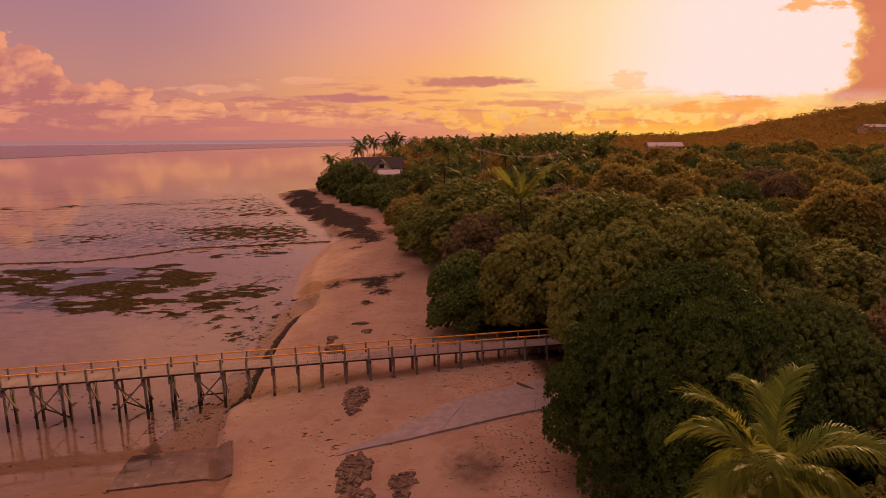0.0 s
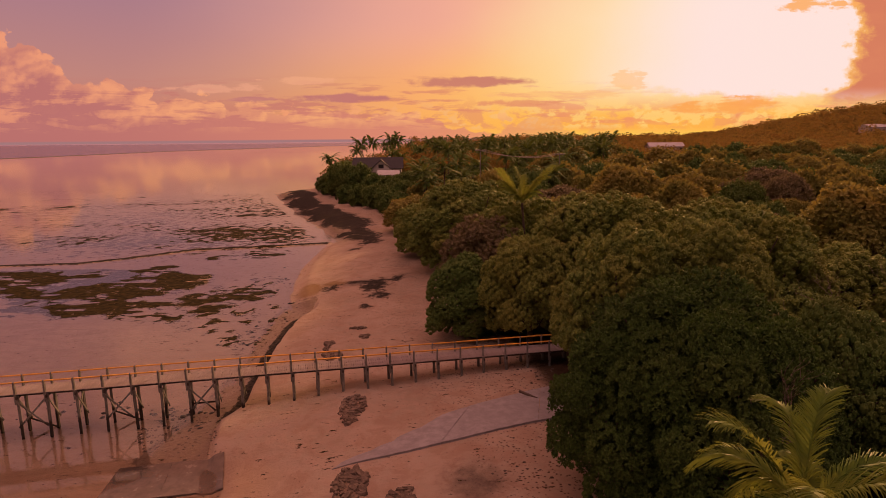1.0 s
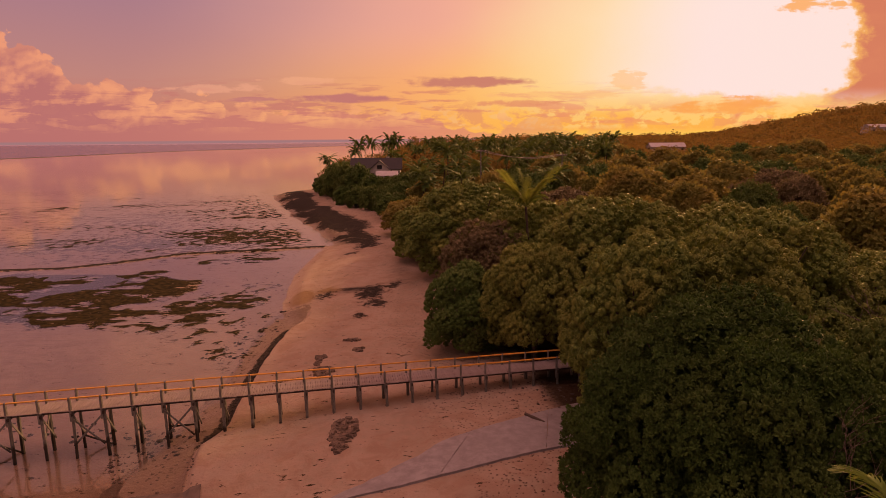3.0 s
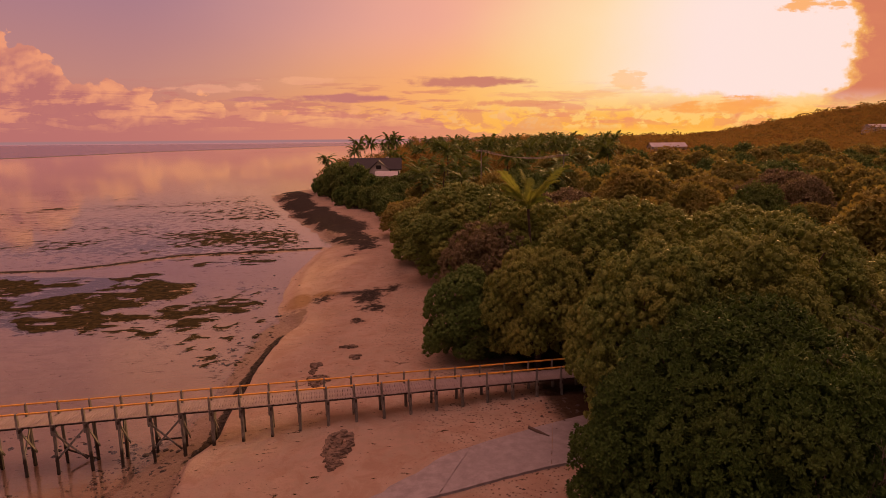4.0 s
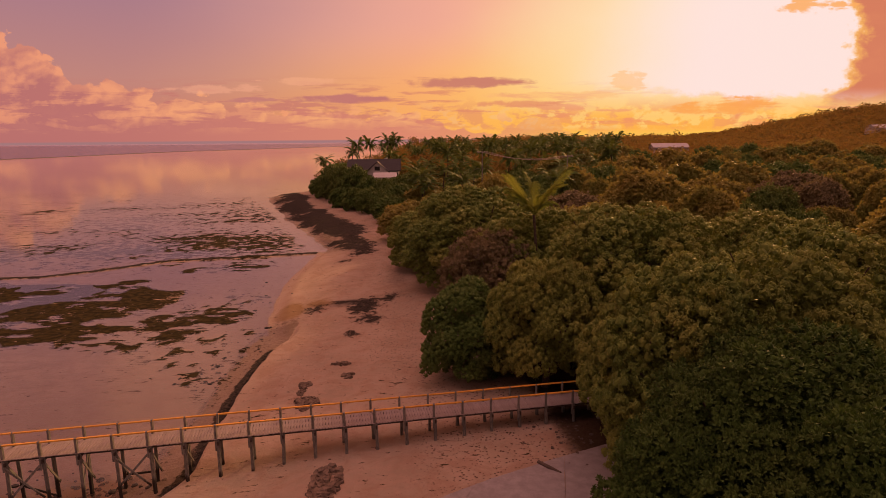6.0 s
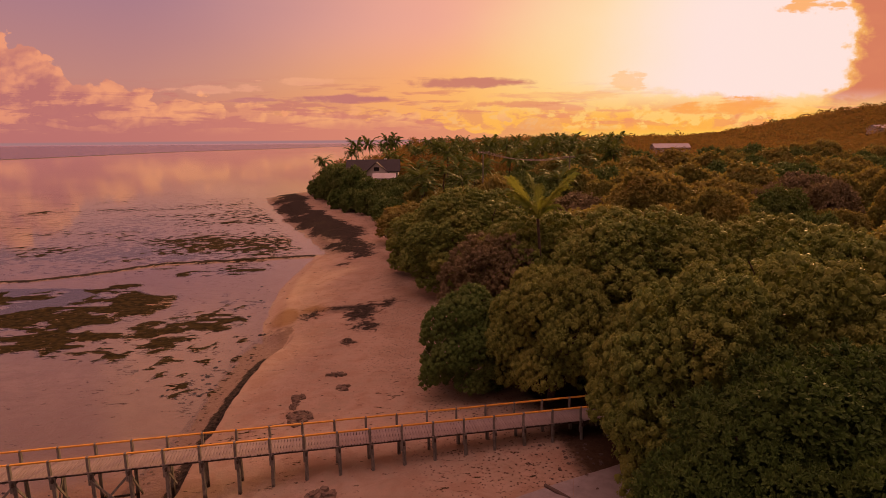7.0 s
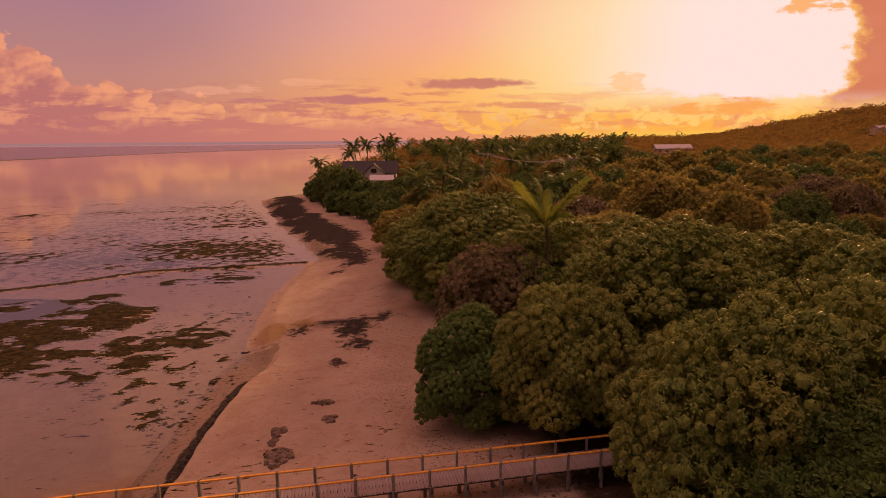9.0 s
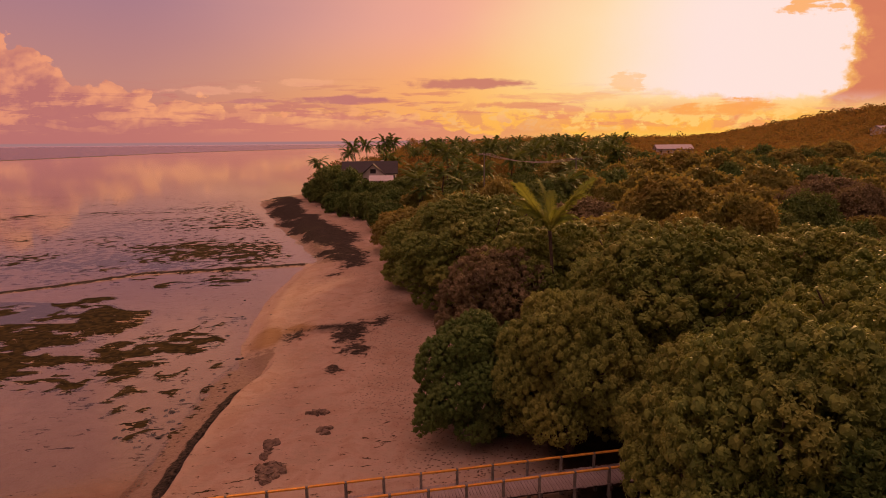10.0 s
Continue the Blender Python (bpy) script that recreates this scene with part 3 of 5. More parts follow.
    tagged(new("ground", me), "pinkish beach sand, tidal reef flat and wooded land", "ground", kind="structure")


build_ground()
wx, wy = spread(-5200, 5200, -100, 0, 25, 1.4), spread(-600, 5200, 0, 200, 25, 1.4)
wgx, wgy = np.meshgrid(wx, wy)
widx = np.arange(wgx.size).reshape(wgx.shape)
wfaces = np.stack([widx[:-1, :-1], widx[:-1, 1:], widx[1:, 1:], widx[1:, :-1]], -1).reshape(-1, 4)
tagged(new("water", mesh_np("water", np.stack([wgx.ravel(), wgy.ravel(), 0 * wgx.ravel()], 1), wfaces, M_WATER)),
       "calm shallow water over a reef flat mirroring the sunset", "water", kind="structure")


def build_reef_crest():
    rng = np.random.RandomState(9)
    n = 420
    u = np.linspace(0, 1, n)
    cy = 560 + 1840 * u
    cx = np.maximum(-545, -545 + .2635 * (cy - 1160))
    off = (fbm(cx, cy, 90, 4, 3) - .5) * 14
    nrm = np.array([-.98, .20])
    rows = []
    for w, z in ((-6, -.4), (-3, .25), (0, .55), (3, .3), (7, -.4)):
        ww = w * (.5 + fbm(cx, cy, 25, 3, 8)) + off
        rows.append(np.stack([cx + nrm[0] * ww, cy + nrm[1] * ww, z + (fbm(cx, cy, 12, 3, int(w) + 20) - .6) * .7], 1))
    v = np.concatenate(rows)
    idx = np.arange(5 * n).reshape(5, n)
    f = np.stack([idx[:-1, :-1], idx[:-1, 1:], idx[1:, 1:], idx[1:, :-1]], -1).reshape(-1, 4)
    tagged(new("reef_crest", mesh_np("reef_crest", v, f, M_ROCK, True)), "brown reef crest standing just out of the sea", "reef", kind="structure")


build_reef_crest()

# ---- jetty ----
J_SLOPE = .2135
J_DIR = Vector((1, J_SLOPE, 0)).normalized()
J_SIDE = Vector((-J_DIR.y, J_DIR.x, 0))
J_WIDE = 1.42
RAIL_Z, DECK_Z = 4.0, 3.22


def on_jetty(x, across=0.0, z=0.0):
    """A point x along the near rail's line, so far across the deck."""
    p = Vector((x, 40.82 + J_SLOPE * x, z)) + J_SIDE * across
    return p


def build_jetty():
    root = thing("jetty", "long timber jetty with orange painted handrails over sand and water", "jetty", Matrix.Translation(on_jetty(0)))
    back = Matrix.Translation(-on_jetty(0))

    def add(name, bm, mat, label=""):
        bm.transform(back)
        return part(name, bm, mat, root, label)

    posts = [6.1 + 1.745 * 3 - 1.745 * k for k in range(31)]
    rnd = random.Random(4)
    for k, x in enumerate(posts):
        for side, across in ((0, 0.0), (1, J_WIDE)):
            off = -.12 if side else 0.0
            p = on_jetty(x + off, across)
            foot = gz(p.x, p.y) - .35
            lean = J_DIR * rnd.uniform(-.06, .06) + J_SIDE * rnd.uniform(-.04, .04)
            top = RAIL_Z + .05
            w = .15 if side == 0 else .14
            upper = beam((p.x, p.y, DECK_Z - .75), (p.x, p.y, top), w, w * .9, .012)
            add("rail_post", upper, M_POST)
            stilt = beam((p.x + lean.x, p.y + lean.y, foot), (p.x, p.y, DECK_Z - .12), .17, .17, .02)
            for v in stilt.verts:
                v.co += J_SIDE * (.05 if side == 0 else -.05) + J_DIR * .09
            add("stilt", stilt, M_POST)
        a, b = on_jetty(x + .09, -.16, DECK_Z - .28), on_jetty(x + .09, J_WIDE + .16, DECK_Z - .28)
        add("bearer", beam(a, b, .10, .20), M_JOIST)
        gap = DECK_Z - .4 - gz(*on_jetty(x)[:2])
        if x < -13.5:
            lo = DECK_Z - .5 - min(1.9, gap * .75)
            add("cross_brace", beam(on_jetty(x + .16, .0, DECK_Z - .45), on_jetty(x + .16, J_WIDE, lo), .05, .13), M_POST)
            if k % 3 == 0:
                add("cross_brace", beam(on_jetty(x + .02, J_WIDE, DECK_Z - .45), on_jetty(x + .02, .0, lo), .05, .13), M_POST)
            x2 = x - 1.745
            if k % 3 == 1:
                add("long_brace", beam(on_jetty(x, -.06, DECK_Z - .45), on_jetty(x2, -.06, lo), .05, .12), M_POST)
                add("long_brace", beam(on_jetty(x2, -.09, DECK_Z - .45), on_jetty(x, -.09, lo), .05, .12), M_POST)
                add("long_brace", beam(on_jetty(x2, J_WIDE, lo), on_jetty(x, J_WIDE, lo - .9 * (gap > 2.8)), .05, .12), M_POST)
    # rails, one length per two bays
    for across, w in ((0.0, .13), (J_WIDE, .13)):
        for k in range(0, 30, 2):
            x2, x1 = posts[k], posts[min(k + 2, 30)]
            z1, z2 = RAIL_Z + rnd.uniform(-.012, .012), RAIL_Z + rnd.uniform(-.012, .012)
            add("handrail", beam(on_jetty(x1 + .01, across, z1), on_jetty(x2 - .01, across, z2), w, .075), M_RAIL, "orange painted handrail")
    for across in (.07, J_WIDE * .5, J_WIDE - .07):
        for k in range(0, 30, 3):
            add("joist", beam(on_jetty(posts[min(k + 3, 30)], across, DECK_Z - .12), on_jetty(posts[k], across, DECK_Z - .12), .08, .15), M_JOIST)
    # deck planks
    me = bpy.data.meshes.new("plank")
    bm = boxm(.148, J_WIDE + .22, .04, None, .006)
    bm.to_mesh(me)
    bm.free()
    me.materials.append(M_DECK)
    n = 0
    x = posts[0]
    while x > posts[-1] and n < 305:
        turn = math.degrees(math.atan(J_SLOPE))
        c = on_jetty(x, J_WIDE / 2 + rnd.uniform(-.03, .03), DECK_Z - .02 + rnd.uniform(-.006, .006))
        part("plank", me, None, root, "", back @ Matrix.Translation(c) @ pose(0, 0, 0, rnd.uniform(-.4, .4), rnd.uniform(-1.2, 1.2), turn + rnd.uniform(-.7, .7)))
        x -= .163
        n += 1


build_jetty()


# ---- boat ramp ----
def slab(root, name, corners, thick, mat, proud, sunk=0.0):
    """A concrete panel laid on the sand, with an uneven, chipped outline; proud: how far its near and far edges stand out."""
    c = [Vector((*p, 0)) for p in corners]
    nx, ny = 16, 12
    rnd = np.random.RandomState(5)
    vs = []
    for j in range(ny + 1):
        for i in range(nx + 1):
            u, v = i / nx, j / ny
            p = c[0] * (1 - u) * (1 - v) + c[1] * u * (1 - v) + c[2] * u * v + c[3] * (1 - u) * v
            e = min(u, 1 - u, v, 1 - v) == 0
            rise = proud[0] * (1 - v) + proud[1] * v - sunk * (1 - u) ** 2 * (.4 + .9 * v) * (.6 + .8 * float(fbm(p.x, p.y, .9, 3, 4)))
            vs.append((p.x + rnd.uniform(-.02, .02) * e, p.y + rnd.uniform(-.03, .03) * e, gz(p.x, p.y) + rise + rnd.uniform(-.006, .006)))
    top = len(vs)
    vs += [(x, y, z - thick) for x, y, z in vs]
    fs = []
    for j in range(ny):
        for i in range(nx):
            a = j * (nx + 1) + i
            fs.append((a, a + 1, a + nx + 2, a + nx + 1))
    rim = [i for i in range(nx)] + [nx + j * (nx + 1) for j in range(ny)] + [ny * (nx + 1) + nx - i for i in range(nx)] + [(ny - j) * (nx + 1) for j in range(ny)]
    for a, b in zip(rim, rim[1:] + rim[:1]):
        fs.append((b, a, a + top, b + top))
    part(name, mesh_np(name, vs, fs, mat), None, root)


def lerp2(a, b, u):
    return (a[0] + (b[0] - a[0]) * u, a[1] + (b[1] - a[1]) * u)


ramp = thing("upper_boat_ramp", "grey worn concrete boat ramp half covered by sand", "boat ramp")
na, nb, fa, fb = (-6.6, 28.8), (11.8, 35.3), (-3.8, 33.1), (11.8, 40.9)
for k in range(3):
    u0, u1 = k / 3 + .001, (k + 1) / 3 - .001
    slab(ramp, "panel", [lerp2(na, nb, u0), lerp2(na, nb, u1), lerp2(fa, fb, u1), lerp2(fa, fb, u0)], .3, M_CONC, (.15, .035), .22 if k == 0 else 0.0)
ramp = thing("lower_boat_ramp", "dark wet concrete end of a boat ramp", "boat ramp")
na, nb, fa, fb = (-19.6, 27.3), (-12.9, 28.8), (-20.2, 31.2), (-14.0, 32.0)
for k in range(2):
    u0, u1 = k / 2 + .001, (k + 1) / 2 - .001
    slab(ramp, "panel", [lerp2(na, nb, u0), lerp2(na, nb, u1), lerp2(fa, fb, u1), lerp2(fa, fb, u0)], .3, M_CONC_WET, (.15, .09), .05 if k == 0 else 0.0)


# ---- rocks ----
def rock_mesh(name, seed, mat, flat=.55):
    bm = bmesh.new()
    bmesh.ops.create_icosphere(bm, subdivisions=1, radius=1.0)
    rnd = random.Random(seed)
    o = Vector((rnd.random() * 50, rnd.random() * 50, 0))
    for v in bm.verts:
        v.co *= 1 + .55 * noise.noise(v.co * 1.1 + o) + .2 * noise.noise(v.co * 3 + o)
        v.co.z *= flat * .8
    me = bpy.data.meshes.new(name)
    bm.to_mesh(me)
    bm.free()
    me.materials.append(mat)
    return me


def scatter_rocks(name, label, mat, spots, sizes, seed, sink=.25):
    """Many small stones over patches of the ground, in one mesh."""
    rnd = random.Random(seed)
    protos = []
    for k in range(4):
        me = rock_mesh("stone", seed + k, mat, .6)
        v = np.empty(len(me.vertices) * 3, np.float32)
        me.vertices.foreach_get("co", v)
        f = np.array([tuple(p.vertices) for p in me.polygons])
        protos.append((v.reshape(-1, 3), f))
        bpy.data.meshes.remove(me)
    pieces = []
    for cx, cy, rx, ry, n in spots:
        for _ in range(n):
            a, r = rnd.uniform(0, 6.283), math.sqrt(rnd.random())
            x, y = cx + rx * r * math.cos(a), cy + ry * r * math.sin(a)
            s = rnd.uniform(*sizes) * rnd.uniform(.5, 1)
            v, f = protos[rnd.randrange(4)]
            t = rnd.uniform(0, 6.283)
            rot = np.array([[math.cos(t), -math.sin(t), 0], [math.sin(t), math.cos(t), 0], [0, 0, 1]])
            pieces.append((v @ rot.T * (s, s * rnd.uniform(.6, 1.2), s * .8) + (x, y, gz(x, y) + s * (.5 - sink)), f))
    v, f = join_np(pieces)
    tagged(new(name, mesh_np(name, v, f, mat)), label, "rocks", kind="stuff")


scatter_rocks("shore_rubble", "wet brown coral rubble along the water's edge", M_ROCK,
              [(-18.4, 36.2, 3.0, 3.4, 260), (-17.6, 44, 1.2, 4, 110), (-17.8, 53, 1.3, 5, 120), (-18.6, 63, 1.4, 5, 90), (-16.2, 33, 1.4, 2, 60)], (.05, .17), 10, .35)
def rock_plates(name, label, mat, spots, seed):
    """Broken plates of layered beach rock, tilted and overlapping, in one mesh."""
    rnd = random.Random(seed)
    vs, fs = [], []
    for cx, cy, rx, ry, n in spots:
        for _ in range(n):
            a, r = rnd.uniform(0, 6.283), math.sqrt(rnd.random())
            x, y = cx + rx * r * math.cos(a) + .3 * ry * math.sin(a * 2) * .3, cy + ry * r * math.sin(a)
            size, thick = rnd.uniform(.16, .48), rnd.uniform(.05, .16)
            tx, ty, turn = rnd.uniform(-.28, .28), rnd.uniform(-.28, .28), rnd.uniform(0, 6.283)
            g, k = gz(x, y) + rnd.uniform(-.06, .07), 8
            o, rr = len(vs), [rnd.uniform(.45, 1.1) for _ in range(k)]
            for level, grow in ((thick, .86), (0.0, 1.0), (-.15, 1.05)):
                for j in range(k):
                    q = turn + 6.283 * j / k
                    px, py = size * grow * rr[j] * math.cos(q), size * grow * rr[j] * .65 * math.sin(q)
                    vs.append((x + px * math.cos(turn) - py * math.sin(turn), y + px * math.sin(turn) + py * math.cos(turn), g + level + px * tx + py * ty + rnd.uniform(-.012, .012)))
            for row in range(2):
                for j in range(k):
                    p, q = o + row * k + j, o + row * k + (j + 1) % k
                    fs.append((p, p + k, q + k, q))
            fs += [(o, o + 1, o + 2, o + 3), (o, o + 3, o + 4, o + 7), (o + 4, o + 5, o + 6, o + 7)]
    tagged(new(name, mesh_np(name, vs, fs, mat)), label, "rocks", kind="stuff")


rock_plates("beach_rubble", "broken brown beach rock lying in the sand", M_PLATE,
            [(-6.6, 36.0, .75, 2.2, 120), (-5.3, 26.6, .8, 2.2, 120), (-4.6, 24.2, 1.0, 1.0, 50), (-2.4, 25.6, .6, 1.3, 45), (-10.3, 46.7, .8, 1.1, 75), (-11.0, 49.4, .3, 1.4, 30), (-8.9, 53.8, .7, .35, 16), (-8.0, 51.2, .6, .4, 14)], 11)
scatter_rocks("flat_stones", "small dark wet stones on the tidal flat", M_CORAL,
              [(-21, 54.5, 2.2, 3.0, 45), (-20, 63, 3, 5, 30), (-21.5, 38.6, 3.4, 1.4, 26), (-29, 39, 5, 2, 20), (-18, 37, 2.4, 1.6, 30), (-24, 80, 4, 10, 30), (-60, 125, 30, 18, 160), (-70, 180, 50, 40, 160)], (.10, .30), 12)
scatter_rocks("reef_ridge_rocks", "low ridge of dark coral rock on the tidal flat", M_CORAL,
              [(-95 + 71 * k / 60, float(np.interp(-95 + 71 * k / 60, [p[0] for p in RIDGE], [p[1] for p in RIDGE])), 1.0, .6, 9) for k in range(61)], (.10, .34), 13)
scatter_rocks("forest_edge_debris", "dark driftwood bits and stones under the trees", M_LOG,
              [(6.6, 40.5, 2.2, 2.6, 60), (8, 36, 1.6, 3, 30), (2, 52, 3, 1.5, 30), (5, 29, 3, 3, 20)], (.05, .16), 14)
log_v, log_f = tube_np([(5.0, 37.6, gz(5, 37.6) + .09), (5.5, 37.0, gz(5.5, 37) + .10), (6.1, 36.5, gz(6.1, 36.5) + .06)], [.10, .11, .05], 8)
tagged(new("drift_log", mesh_np("drift_log", log_v, log_f, M_LOG, True)), "dark driftwood log lying on the sand", "log")


# ---- trees ----
def leaf_quads(pos, axis, n_leaf, length, width, rng, droop=.16):
    """Rosettes of n_leaf leaves at pos, opening round axis; each leaf a folded quad."""
    m = len(pos)
    axis = axis / np.linalg.norm(axis, axis=1, keepdims=True)
    ref = np.where(np.abs(axis[:, 2:3]) < .9, np.array([[0, 0, 1.0]]), np.array([[1.0, 0, 0]]))
    e1 = np.cross(axis, ref)
    e1 /= np.linalg.norm(e1, axis=1, keepdims=True)
    e2 = np.cross(axis, e1)
    k = np.arange(n_leaf)
    ang = 2 * np.pi * k[None] / n_leaf + rng.uniform(0, 6.28, (m, 1)) + rng.uniform(-.35, .35, (m, n_leaf))
    tilt = rng.uniform(.05, .75, (m, n_leaf))
    out = (np.cos(ang)[..., None] * e1[:, None] + np.sin(ang)[..., None] * e2[:, None])
    d = out * np.cos(tilt)[..., None] + axis[:, None] * np.sin(tilt)[..., None]
    side = np.cross(d, axis[:, None])
    side /= np.linalg.norm(side, axis=2, keepdims=True) + 1e-6
    L = length * rng.uniform(.7, 1.2, (m, n_leaf, 1))
    W = width * rng.uniform(.8, 1.15, (m, n_leaf, 1))
    base = np.broadcast_to(pos[:, None], d.shape)
    midp = base + d * L * .55
    tip = base + d * L - axis[:, None] * L * droop * rng.uniform(.3, 1.0, (m, n_leaf, 1))
    fold = axis[:, None] * W * .25
    v = np.stack([base, midp + side * W / 2 + fold, tip, midp - side * W / 2 + fold], 2).reshape(-1, 3)
    f = np.arange(len(v)).reshape(-1, 4)
    return v, f


def lobes_of(seed, radius, height, n=16, size=(.34, .52), low=-.25):
    """Rounded masses of foliage over a dome of that radius and height, its foot at z 0."""
    rnd = random.Random(seed)
    rows = [(0, 0, height * .45, radius * .62, radius * .62, height * .42)]
    for k in range(n):
        a = k * 2.39996 + rnd.uniform(-.3, .3)
        e = math.asin(min(1, max(-1, low + (1 - low) * (k + .5) / n)))
        s = radius * rnd.uniform(*size)
        rr = (radius - s * .85)
        rows.append((rr * math.cos(a) * math.cos(e), rr * math.sin(a) * math.cos(e), height * .42 + (height * .58 - s * .6) * math.sin(e), s, s, s * rnd.uniform(.75, .95)))
    return np.array(rows)


def tufts_np(pos, axis, rings, size, length, width, droop, rng):
    """Leaf heads at pos round axis: rings of (elevation, count) leaves springing from a dome of that size, drooping outwards."""
    m = len(pos)
    axis = axis / np.linalg.norm(axis, axis=1, keepdims=True)
    ref = np.where(np.abs(axis[:, 2:3]) < .9, np.array([[0, 0, 1.0]]), np.array([[1.0, 0, 0]]))
    e1 = np.cross(axis, ref)
    e1 /= np.linalg.norm(e1, axis=1, keepdims=True)
    e2 = np.cross(axis, e1)
    grow = rng.uniform(.70, 1.25, (m, 1, 1))
    out = []
    for up, n in rings:
        ang = 2 * np.pi * np.arange(n)[None] / n + rng.uniform(0, 6.28, (m, 1)) + rng.uniform(-.3, .3, (m, n))
        el = np.radians(up + rng.uniform(-14, 14, (m, n)))
        flat = np.cos(ang)[..., None] * e1[:, None] + np.sin(ang)[..., None] * e2[:, None]
        d = flat * np.cos(el)[..., None] + axis[:, None] * np.sin(el)[..., None]
        fall = flat * np.sin(el)[..., None] - axis[:, None] * np.cos(el)[..., None]
        g = d + fall * droop * rng.uniform(.6, 1.4, (m, n, 1))
        g /= np.linalg.norm(g, axis=2, keepdims=True)
        side = np.cross(g, d + axis[:, None] * .3)
        side /= np.linalg.norm(side, axis=2, keepdims=True) + 1e-6
        face = np.cross(side, g)
        L = length * grow * rng.uniform(.8, 1.15, (m, n, 1))
        W = width * grow * rng.uniform(.85, 1.15, (m, n, 1))
        base = pos[:, None] + d * size * grow
        midp = base + g * L * .60 + face * L * .06
        tip = base + g * L - face * L * .12
        out.append(np.stack([base, midp + side * W / 2, tip, midp - side * W / 2], 2).reshape(-1, 3))
    return np.concatenate(out)


def clumps_np(pos, axis, radius, sides, levels, rng):
    """Uneven domes of packed foliage at pos round axis, from rings at those elevations."""
    m = len(pos)
    axis = axis / np.linalg.norm(axis, axis=1, keepdims=True)
    ref = np.where(np.abs(axis[:, 2:3]) < .9, np.array([[0, 0, 1.0]]), np.array([[1.0, 0, 0]]))
    e1 = np.cross(axis, ref)
    e1 /= np.linalg.norm(e1, axis=1, keepdims=True)
    e2 = np.cross(axis, e1)
    grow = radius * rng.uniform(.75, 1.2, (m, 1, 1))
    ringsv = []
    for up in levels:
        ang = 2 * np.pi * np.arange(sides)[None] / sides + rng.uniform(-.25, .25, (m, sides)) + math.radians(up) * .6
        flat = np.cos(ang)[..., None] * e1[:, None] + np.sin(ang)[..., None] * e2[:, None]
        d = flat * math.cos(math.radians(up)) + axis[:, None] * math.sin(math.radians(up))
        ringsv.append(pos[:, None] + d * grow * rng.uniform(.82, 1.14, (m, sides, 1)))
    out = []
    for a, b in zip(ringsv, ringsv[1:]):
        out.append(np.stack([a, b, np.roll(b, -1, 1), np.roll(a, -1, 1)], 2).reshape(-1, 3))
    return np.concatenate(out)


def crown_np(seed, lobes, spacing, rings, size, length, width, droop, lift=.55, jitter=.16):
    """Clumps with leaf heads set so far apart over rounded lobes, and sparse inner leaves behind them."""
    rng = np.random.RandomState(seed)
    area = 4 * np.pi * ((lobes[:, 3] * lobes[:, 4] * lobes[:, 5]) ** (2 / 3))
    pos, ax, inner = [], [], []
    for i, lobe in enumerate(lobes):
        n = max(5, int(area[i] / spacing ** 2))
        k = np.arange(n)
        zz = 1 - 2 * (k + .5) / n
        aa = k * 2.399963 + rng.uniform(0, 6.28)
        d = np.stack([np.sqrt(1 - zz * zz) * np.cos(aa), np.sqrt(1 - zz * zz) * np.sin(aa), zz], 1) + rng.normal(0, .45 / math.sqrt(n), (n, 3))
        d /= np.linalg.norm(d, axis=1, keepdims=True)
        shape = lobe[3:] + rng.uniform(-jitter, jitter * .8, (n, 1))
        p = lobe[:3] + d * shape
        keep = (d[:, 2] > -.6) & (p[:, 2] > .15) & (rng.uniform(0, 1, n) > .06)
        e = rng.normal(size=(int(area[i] / .85 ** 2), 3))
        e /= np.linalg.norm(e, axis=1, keepdims=True)
        q = lobe[:3] + e * np.maximum(lobe[3:] - rng.uniform(.75, 1.2, (len(e), 1)) * max(1.0, spacing * 1.2), lobe[3:] * .3)
        deep = q[:, 2] > .2
        for j, other in enumerate(lobes):
            if j != i:
                keep &= (((p - other[:3]) / other[3:]) ** 2).sum(1) > .86
                deep &= (((q - other[:3]) / other[3:]) ** 2).sum(1) > .45
        nrm = d / lobe[3:]
        nrm /= np.linalg.norm(nrm, axis=1, keepdims=True)
        pos.append(p[keep])
        ax.append(nrm[keep])
        inner.append(q[deep])
    pos, ax, inner = np.concatenate(pos), np.concatenate(ax), np.concatenate(inner)
    ax = ax + np.array([0, 0, lift]) + rng.normal(0, .18, ax.shape)
    near = len(rings) > 2
    v = tufts_np(pos, ax, rings, size, length, width, droop, rng)
    core = clumps_np(pos, ax, size * 1.12, 7 if near else 5, (80, 48, 12, -28) if near else (75, 25, -25), rng)
    v = np.concatenate([v, core])
    under, _ = leaf_quads(inner, np.array([[0, 0, 1.0]]) + rng.normal(0, .6, inner.shape), 3, .42, .30, rng)
    v = np.concatenate([v, under])
    return v, np.arange(len(v)).reshape(-1, 4)


